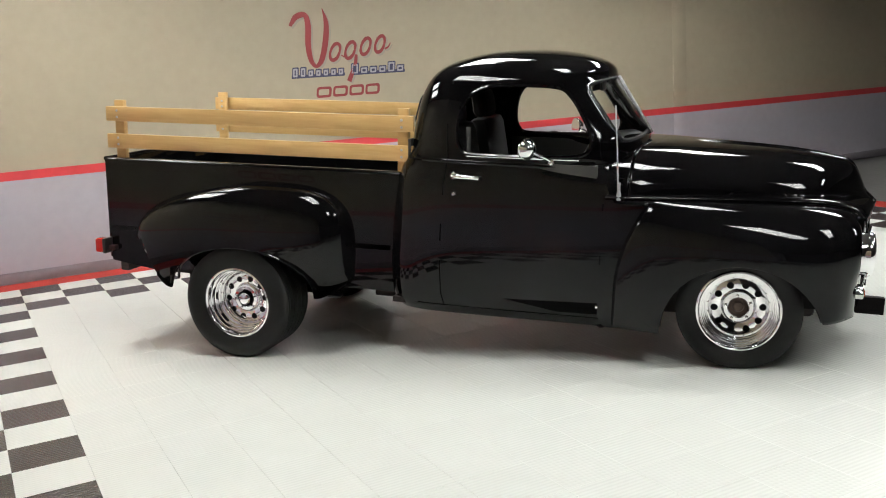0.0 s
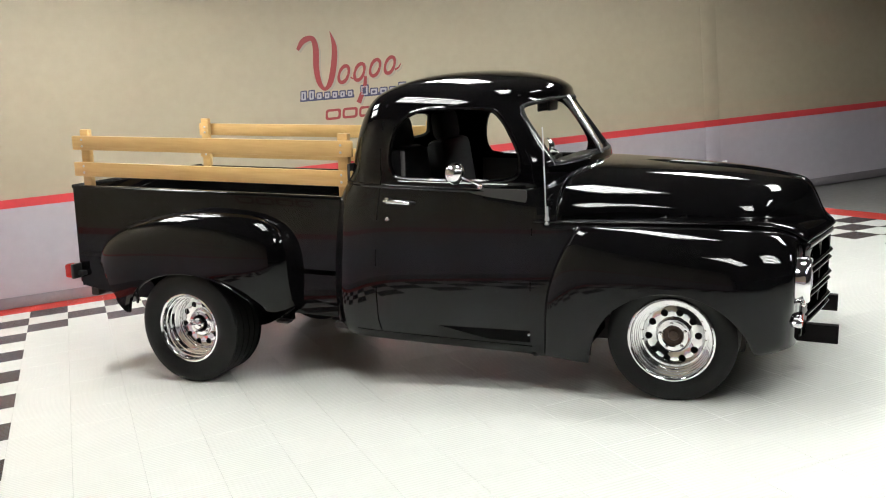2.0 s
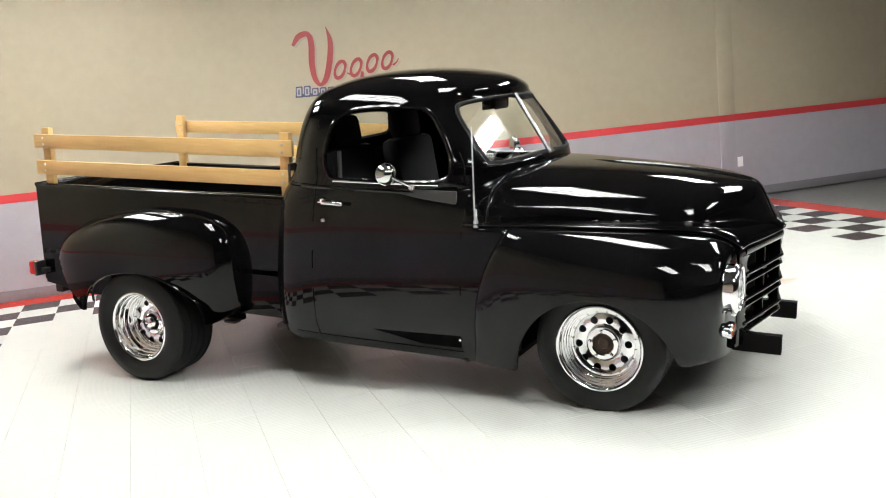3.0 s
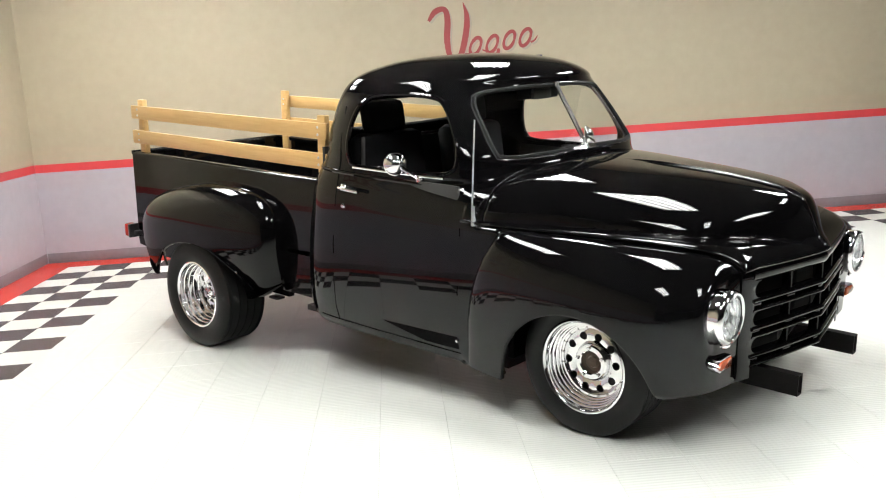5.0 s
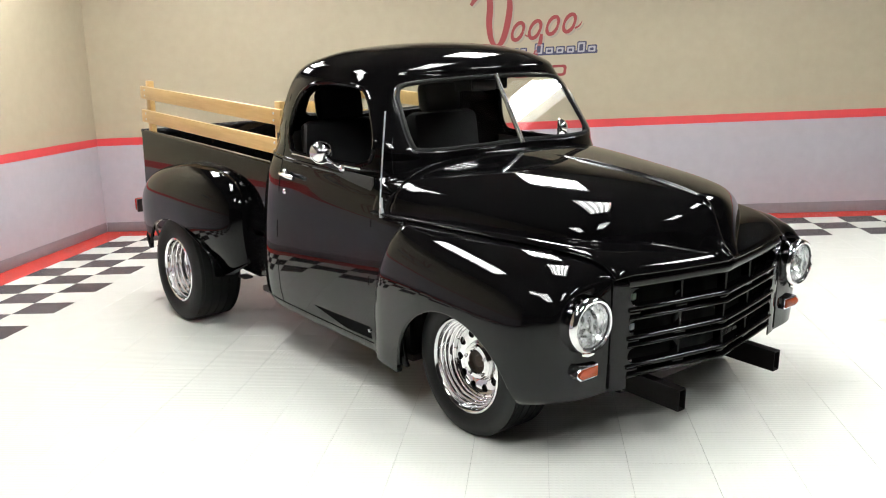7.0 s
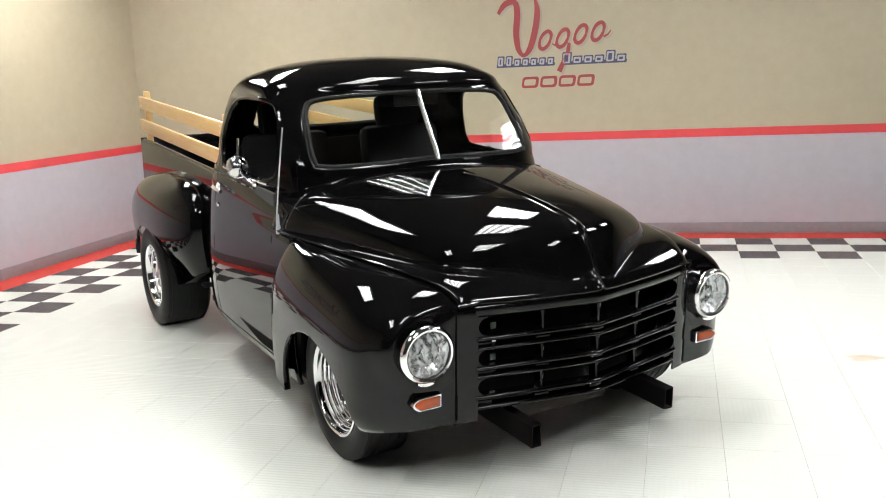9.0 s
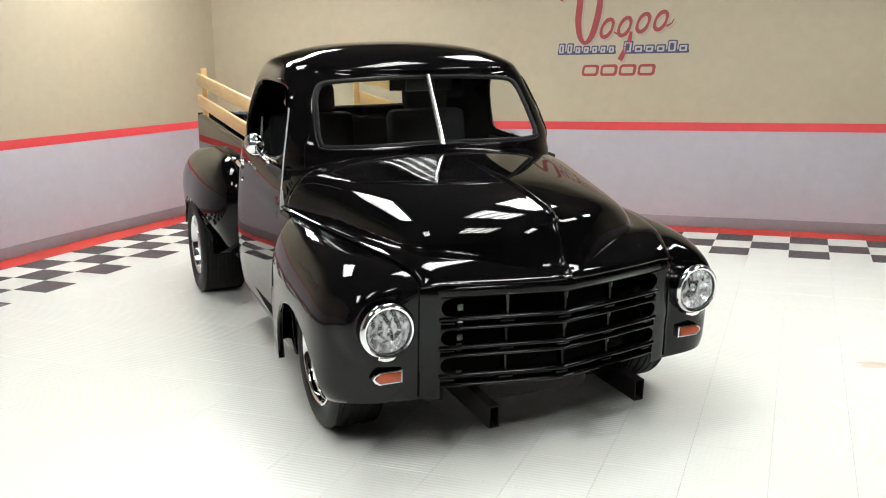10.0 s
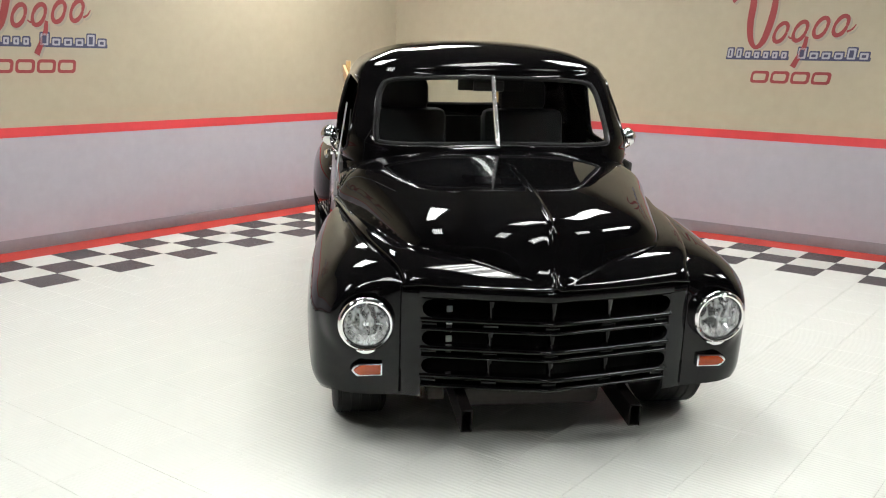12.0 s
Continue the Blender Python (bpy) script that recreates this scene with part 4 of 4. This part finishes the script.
def tyre_mesh(radius, width):
    bm = bmesh.new()
    rim, h = 0.198, width / 2
    prof = [(rim, -h * 0.80), (rim + 0.012, -h * 0.90), (rim + (radius - rim) * 0.45, -h), (radius - 0.028, -h * 0.97), (radius - 0.008, -h * 0.88)]
    grooves = 5
    for g in range(grooves):
        c = -h * 0.70 + 1.4 * h * g / (grooves - 1)
        prof += [(radius, c - h * 0.13), (radius, c - 0.004), (radius - 0.004, c - 0.003), (radius - 0.004, c + 0.003), (radius, c + 0.004), (radius, c + h * 0.13)]
    prof += [(radius - 0.008, h * 0.88), (radius - 0.028, h * 0.97), (rim + (radius - rim) * 0.45, h), (rim + 0.012, h * 0.90), (rim, h * 0.80)]
    lathe(bm, prof, Matrix(), 72)
    return bm


def rim_mesh(face, dish):
    """Chrome steel wheel: rolled flange, stepped barrel, pierced centre at depth dish."""
    bm = bmesh.new()
    prof = [(0.196, -0.10), (0.186, -0.06), (0.186, face - 0.06), (0.198, face - 0.012), (0.207, face - 0.004), (0.207, face + 0.004), (0.200, face + 0.007), (0.193, face + 0.002), (0.190, face - 0.006)]
    steps, fall = 4, (face - dish - 0.016) / 4
    for k in range(steps):
        r, x = 0.190 - 0.0075 * k, face - 0.006 - fall * k
        prof += [(r - 0.001, x - fall * 0.72), (r - 0.0025, x - fall * 0.90), (r - 0.0062, x - fall * 0.96), (r - 0.0075, x - fall)]
    prof += [(0.158, dish + 0.003), (0.149, dish + 0.002)]
    lathe(bm, prof, Matrix(), 72)
    # pierced disc: rings of quads round each hole
    holes, r_in, r_out, r_mid, hr = 10, 0.084, 0.150, 0.118, 0.0178
    per = 16
    for k in range(holes):
        a0 = TAU * k / holes
        inner, outer = [], []
        for j in range(per):
            b = TAU * j / per
            cr, ct = math.cos(b), math.sin(b)
            inner.append((r_mid + hr * cr, a0 + hr * ct / r_mid, -0.0005))
            q = max(abs(cr), abs(ct))
            sr, st = cr / q, ct / q
            rr = r_mid + (r_out - r_mid) * sr if sr > 0 else r_mid + (r_mid - r_in) * sr
            outer.append((rr, a0 + st * math.pi / holes, 0.0))
        deep = [(r, a, -0.012) for r, a, _ in inner]
        rows = [[Vector((dish + d + 0.010 * math.cos((r - 0.117) / 0.033 * math.pi / 2), r * math.cos(a), r * math.sin(a))) for r, a, d in ring] for ring in (deep, inner, outer)]
        sheet(bm, rows, True)
    lathe(bm, [(0.0845, dish + 0.001), (0.082, dish - 0.003), (0.080, dish + 0.004), (0.078, dish + 0.016), (0.072, dish + 0.021), (0.054, dish + 0.022), (0.049, dish + 0.017), (0.046, dish - 0.01)], Matrix(), 48)
    bmesh.ops.remove_doubles(bm, verts=bm.verts, dist=1e-5)
    return bm


def wheel(x, y, z, radius, width, face, dish, cap):
    s = 1 if y > 0 else -1
    m = Matrix.Translation((x, y, z)) @ Matrix.Rotation(s * math.pi / 2, 4, "Z")
    holder = part("wheel", rim_mesh(face, dish), WHEEL, truck, "chrome steel wheel with round holes", 35)
    holder.matrix_basis = m
    part("tyre", tyre_mesh(radius, width), RUBBER, holder, "wide black rubber tyre", 35)
    for k in range(5):
        a = TAU * (k + 0.3) / 5
        bm = bmesh.new()
        lathe(bm, [(0.009, dish + 0.012), (0.008, dish + 0.030), (0.005, dish + 0.034), (0.001, dish + 0.035)], Matrix.Translation((0, 0.063 * math.cos(a), 0.063 * math.sin(a))), 8)
        part("lug_nut", bm, CHROME, holder)
    bm = bmesh.new()
    lathe(bm, [(0.150, dish - 0.05), (0.001, dish - 0.05)], Matrix(), 32)
    part("brake_drum", bm, SATIN, holder, "dark brake drum behind the wheel")
    bm = bmesh.new()
    if cap:
        lathe(bm, [(0.036, dish), (0.036, dish + 0.04), (0.028, dish + 0.048), (0.001, dish + 0.05)], Matrix(), 24)
        part("hub_cap", bm, CHROME, holder, "small chrome hub cap")
    else:
        lathe(bm, [(0.046, dish - 0.012), (0.030, dish - 0.008), (0.022, dish + 0.008), (0.001, dish + 0.010)], Matrix(), 24)
        part("hub", bm, HUB, holder, "rusty brown open hub")
    for k in range(20):
        a = TAU * (k + 0.5) / 20
        bm = bmesh.new()
        lathe(bm, [(0.0045, dish + 0.002), (0.004, dish + 0.006), (0.001, dish + 0.0075)], Matrix.Translation((0, 0.152 * math.cos(a), 0.152 * math.sin(a))), 6)
        part("rim_rivet", bm, CHROME, holder)
    return holder


for s in sides():
    wheel(0.095, s * 0.735, 0.330, 0.332, 0.31, 0.135, 0.005, True)
    wheel(2.890, s * 0.715, 0.305, 0.307, 0.235, 0.105, 0.025, False)

# --- cab interior
def seat(y):
    bm = bmesh.new()
    block(bm, 1.33, 1.85, y - 0.25, y + 0.25, 0.45, 0.66, 0.05)
    ob = body_part("seat", bm, UPHOLSTERY, truck, "black high-backed bucket seat")
    tilt = Matrix.Translation((1.36, 0, 0.60)) @ Matrix.Rotation(radians(-10), 4, "Y") @ Matrix.Translation((-1.36, 0, -0.60))
    bm = block(bmesh.new(), 1.30, 1.43, y - 0.25, y + 0.25, 0.58, 1.16, 0.05, tilt)
    body_part("backrest", bm, UPHOLSTERY, ob)
    bm = block(bmesh.new(), 1.315, 1.415, y - 0.145, y + 0.145, 1.15, 1.335, 0.045, tilt)
    body_part("headrest", bm, UPHOLSTERY, ob)


seat(-0.36)
seat(0.36)
for s in (-1,):
    bm = bmesh.new()
    sheet(bm, [[(1.425 + 0.02 * k / 8, s * (0.69 + 0.03 * k / 8), 1.16 - 0.36 * k / 8), (1.448 + 0.02 * k / 8, s * (0.685 + 0.03 * k / 8), 1.16 - 0.36 * k / 8)] for k in range(9)])
    thicken(body_part("seat_belt", bm, BELT, truck, "pale grey seat belt webbing"), 0.002)
bm = bmesh.new()
rows = [[(min(x, cab_end(y, 1.09) - 0.045), y, z) for x, z in ((2.33, 1.075), (2.20, 1.082), (2.08, 1.065), (2.04, 1.03), (2.05, 0.94), (2.12, 0.86))] for y in (-0.60, -0.45, -0.3, 0, 0.3, 0.45, 0.60)]
sheet(bm, rows)
dash = thicken(body_part("dashboard", bm, SATIN, truck, "black dashboard"), 0.02)
bm = tube(bmesh.new(), [Matrix.Translation((1.92, 0.36, 0.885)) @ Matrix.Rotation(radians(-65), 4, "Y") @ Vector((0.19 * math.cos(a), 0.19 * math.sin(a), 0)) for a in (TAU * k / 40 for k in range(40))], 0.013, 8, True)
wheel_ob = body_part("steering_wheel", bm, SATIN, truck, "black steering wheel")
bm = tube(bmesh.new(), [(1.92, 0.36, 0.885), (2.20, 0.36, 0.76)], 0.03, 10)
body_part("steering_column", bm, SATIN, wheel_ob)
bm = block(bmesh.new(), 2.055, 2.075, -0.085, 0.075, 1.345, 1.40, 0.008)
body_part("sun_visor", block(bmesh.new(), 2.02, 2.035, -0.16, 0.19, 1.345, 1.405, 0.006), UPHOLSTERY, truck, "dark folded sun visor")
body_part("rear_view_mirror", bm, SATIN, truck, "dark wide rear-view mirror")
for s in sides():
    body_part("door_lining", block(bmesh.new(), 1.36, 2.15, s * 0.755, s * 0.772, 0.25, 0.99, 0.004), HEADLINER, cab, "dark door lining")
body_part("back_lining", block(bmesh.new(), 1.085, 1.10, -0.66, 0.66, 0.25, 1.08), HEADLINER, cab, "dark lining behind the seats")
# ---------------------------------------------------------------- wooden side racks in the bed's stake pockets
BOARDS = ((1.118, 1.206), (0.953, 1.041))


def side_rack(s):
    rack = thing("side_rack", TRUCK_AT @ RAKE_M, "varnished blond wood side rack of two boards standing on the bed", "rack", "side racks")
    for z0, z1 in BOARDS:
        part("board", block(bmesh.new(), -0.875, 1.112, s * 0.632, s * 0.655, z0, z1, 0.004), WOOD, rack)
    for x in (-0.797, 1.043):
        part("post", block(bmesh.new(), x - 0.032, x + 0.032, s * 0.594, s * 0.631, 0.80, 1.245, 0.005), WOOD, rack)
        for z0, z1 in BOARDS:
            for z in (z0 + 0.024, z1 - 0.024):
                bm = bmesh.new()
                lathe(bm, [(0.001, 0.005), (0.006, 0.004), (0.008, 0.0)], Matrix.Translation((x, s * 0.655, z)) @ Matrix.Rotation(s * math.pi / 2, 4, "Z"), 10)
                part("bolt", bm, STEEL, rack, "small steel bolt")
                bm = bmesh.new()
                lathe(bm, [(0.001, 0.007), (0.007, 0.006), (0.008, 0.0)], Matrix.Translation((x, s * 0.594, z)) @ Matrix.Rotation(-s * math.pi / 2, 4, "Z"), 10)
                part("nut", bm, STEEL, rack)
    return rack


side_rack(-1)
side_rack(1)

# ---------------------------------------------------------------- ceiling lights: open four-tube fittings


def ceiling_light(x, y):
    light = thing("ceiling_light", pose(x, y, CEILING), "white open ceiling light with four lit fluorescent tubes", "ceiling light", "ceiling lights")
    bm = bmesh.new()
    shape = [(-0.30, -0.145), (-0.29, -0.142), (-0.25, -0.035), (0.25, -0.035), (0.29, -0.142), (0.30, -0.145), (0.302, -0.135), (0.262, -0.0), (-0.262, -0.0), (-0.302, -0.135)]
    grid = sheet(bm, [[(px, py, pz) for px, pz in shape] for py in (-0.61, 0.61)], True)
    bm.faces.new(grid[0])
    bm.faces.new(grid[-1])
    part("housing", bm, WHITE_METAL, light)
    for py in (-0.611, 0.611):
        bm = bmesh.new()
        sheet(bm, [[(px, py + dy, pz) for px, pz in ((-0.30, -0.145), (0.30, -0.145), (0.262, 0.0), (-0.262, 0.0))] for dy in (-0.006, 0.006)], True)
        bmesh.ops.holes_fill(bm, edges=bm.edges)
        part("end_plate", bm, WHITE_METAL, light)
    for px in (-0.20, -0.067, 0.067, 0.20):
        part("tube", tube(bmesh.new(), [(px, -0.59, -0.062), (px, 0.59, -0.062)], 0.0235, 10), TUBE, light, "lit fluorescent tube")
    return light


for fx, fy in FIXTURES:
    if (fx, fy) == FIXTURES[0]:
        first_light = ceiling_light(fx, fy)
    else:
        copy_thing(first_light, pose(fx, fy, CEILING))

# ---------------------------------------------------------------- painted wall sign, as plain shapes


def stroke(bm, points, widths, depth=0.003):
    """A flat brush stroke along (u, v) points, thick and thin."""
    n, left, right = 10 * (len(points) - 1), [], []
    for k in range(n + 1):
        t = k / 10
        p, w = spline(points, min(t, len(points) - 1)), float(spline([(a,) for a in widths], min(t, len(points) - 1))[0])
        q = spline(points, min(t + 0.02, len(points) - 1)) - spline(points, max(t - 0.02, 0))
        q = q / max(1e-6, np.linalg.norm(q))
        left.append((p[0] - q[1] * w / 2, p[1] + q[0] * w / 2))
        right.append((p[0] + q[1] * w / 2, p[1] - q[0] * w / 2))
    sheet(bm, [[(a[0], 0, a[1]), (b[0], 0, b[1])] for a, b in zip(left, right)])
    return bm


def slab_shape(bm, u0, u1, v0, v1, slant=0.0, r=0.012):
    pts = []
    for cu, cv, a0 in ((u1 - r, v1 - r, 0), (u0 + r, v1 - r, 90), (u0 + r, v0 + r, 180), (u1 - r, v0 + r, 270)):
        for k in range(5):
            a = radians(a0 + k * 22.5)
            v = cv + r * math.sin(a)
            pts.append((cu + r * math.cos(a) + slant * (v - v0), 0, v))
    bm.faces.new([bm.verts.new(p) for p in pts])
    return bm


def wall_sign(m):
    sign = thing("wall_sign", m, "red, blue and silver painted sign shapes on the tan wall", "sign", "wall signs")
    big = ([(0.03, 0.50), (0.10, 0.585), (0.19, 0.60), (0.215, 0.50), (0.20, 0.32), (0.215, 0.17), (0.265, 0.105), (0.33, 0.17), (0.385, 0.35), (0.405, 0.52), (0.375, 0.66)], [0.03, 0.055, 0.05, 0.06, 0.06, 0.05, 0.035, 0.055, 0.06, 0.05, 0.006])
    def oval(u, v, a, b):
        return [(u + a * math.cos(q) + 0.35 * b * math.sin(q), v + b * math.sin(q)) for q in (2 * math.pi * k / 10 for k in range(11))]
    small = [(oval(u, v, 0.050, 0.080), [0.024 + 0.012 * abs(math.sin(math.pi * k / 5)) for k in range(11)]) for u, v in ((0.475, 0.235), (0.64, 0.245), (0.81, 0.275), (0.97, 0.290))]
    small.append(([(0.70, 0.20), (0.68, 0.10), (0.63, 0.0), (0.60, -0.06)], [0.03, 0.04, 0.045, 0.05]))
    small.append(([(0.54, 0.20), (0.57, 0.185), (0.59, 0.21)], [0.012, 0.016, 0.012]))
    small.append(([(1.02, 0.24), (1.06, 0.26), (1.09, 0.30)], [0.02, 0.016, 0.008]))
    for name, shift, mat, rise in (("stroke_shadow", 0.018, SIGN_SHADOW, 0.001), ("stroke", 0.0, SIGN_RED, 0.003)):
        for pts, ws in [big, *small]:
            ob = part(name, stroke(bmesh.new(), [(u + shift, v - shift) for u, v in pts], ws), mat, sign)
            ob.location.y = -rise
    for u0, u1 in ((0.0, 0.56), (0.62, 1.23)):
        n = 7
        ob = part("band", slab_shape(bmesh.new(), u0, u1, -0.003, 0.030, 0.1, 0.008), SIGN_BLUE, sign)
        ob.location.y = -0.001
        for k in range(n if u0 == 0 else 6):
            ww = (u1 - u0) / (n if u0 == 0 else 6)
            a = u0 + k * ww
            tall = 0.105 if k in (0, 1) and u0 == 0 else 0.115 if (k == 4 and u0 > 0) or (k == 0 and u0 > 0) else 0.078
            ob = part("block_outline", slab_shape(bmesh.new(), a + 0.004, a + ww - 0.008, 0.0, tall, 0.1), SIGN_BLUE, sign)
            ob.location.y = -0.0015
            ob = part("block_fill", slab_shape(bmesh.new(), a + 0.014, a + ww - 0.020, 0.012, tall - 0.012, 0.1, 0.008), SIGN_SILVER, sign)
            ob.location.y = -0.003
            ob = part("block_core", slab_shape(bmesh.new(), a + 0.030, a + ww - 0.036, 0.026, tall - 0.028, 0.1, 0.006), SIGN_BLUE, sign)
            ob.location.y = -0.0045
    for k in range(4):
        a = 0.235 + k * 0.176
        ob = part("rounded_block", slab_shape(bmesh.new(), a, a + 0.160, -0.205, -0.098, 0.15, 0.03), SIGN_RED, sign)
        ob.location.y = -0.002
        ob = part("block_centre", slab_shape(bmesh.new(), a + 0.026, a + 0.136, -0.180, -0.123, 0.15, 0.015), TAN, sign)
        ob.location.y = -0.004
    return sign


first_sign = wall_sign(pose(3.605, BACK - 0.001, 1.613))
copy_thing(first_sign, pose(LEFT + 0.001, -4.70, 1.60, 0, 0, 90))
bm = block(bmesh.new(), -0.035, 0.035, -0.012, 0.0, -0.057, 0.057, 0.003)
box = tagged(mesh_object("wall_outlet", bm, WHITE_METAL), "small grey electrical outlet box on the wall", "outlet")
box.location = (8.72, BACK, 0.42)


# brown mark on the tiles
bm = bmesh.new()
ring = [bm.verts.new(((0.085 + 0.022 * math.sin(3 * a + 1) + 0.01 * math.sin(7 * a)) * math.cos(a), (0.055 + 0.012 * math.sin(2 * a)) * math.sin(a), 0.0)) for a in (2 * math.pi * k / 36 for k in range(36))]
bm.faces.new(ring)
mark = tagged(mesh_object("floor_stain", bm, STAIN), "brownish worn stain on the white floor tile", "stain")
mark.location = (6.25, -3.565, 0.0015)
# ---------------------------------------------------------------- floor tiles


def tile_mesh(name, w, d, mat):
    bm = bmesh.new()
    g, c, top = 0.0004, 0.0008, 0.0
    rows = []
    for inset, z in ((g, -0.0066), (g, top - c), (g + c, top)):
        rows.append([(inset, inset, z), (w - inset, inset, z), (w - inset, d - inset, z), (inset, d - inset, z)])
    grid = sheet(bm, rows, True)
    bm.faces.new(grid[-1])
    bmesh.ops.recalc_face_normals(bm, faces=bm.faces)
    me = bpy.data.meshes.new(name)
    bm.to_mesh(me)
    bm.free()
    me.materials.append(mat)
    return me


tile_white, tile_black = tile_mesh("tile", TILE, TILE, WHITE_TILE), tile_mesh("tile", TILE, TILE, BLACK_TILE)
tile_red = tile_mesh("edge_tile", TILE, TILE, RED_TILE)


def lay(name, me, x, y, parent):
    ob = new(name, me)
    ob.location = (x, y, 0)
    ob.parent = parent
    return ob


rest_white, rest_black, rest_red = bmesh.new(), bmesh.new(), bmesh.new()
for i in range(-1, COLUMNS + 1):
    for j in range(-1, ROWS_OF_TILES):
        x, y = i * TILE, -(j + 1) * TILE
        border = i < EDGE or j < EDGE or i >= COLUMNS - EDGE
        red = i < 0 or j < 0 or i >= COLUMNS
        dark = border and (i + j) % 2 == 1
        me = tile_red if red else tile_black if dark else tile_white
        near = (border and not red and (j < 17 and i < EDGE or j < EDGE)) or (not border and 2.0 < x - 0.3 * y < 8.4 and -8.0 < y < -5.2)
        if near:
            lay("tile", me, x, y, deck)
        else:
            target = rest_red if red else rest_black if dark else rest_white
            n0 = len(target.verts)
            target.from_mesh(me)
            target.verts.ensure_lookup_table()
            bmesh.ops.translate(target, vec=(x, y, 0), verts=target.verts[n0:])
for name, bm, mat in (("white_tiles", rest_white, WHITE_TILE), ("black_tiles", rest_black, BLACK_TILE), ("red_edge_tiles", rest_red, RED_TILE)):
    ob = part(name, bm, mat, deck)
    tagged(ob, kind="stuff")
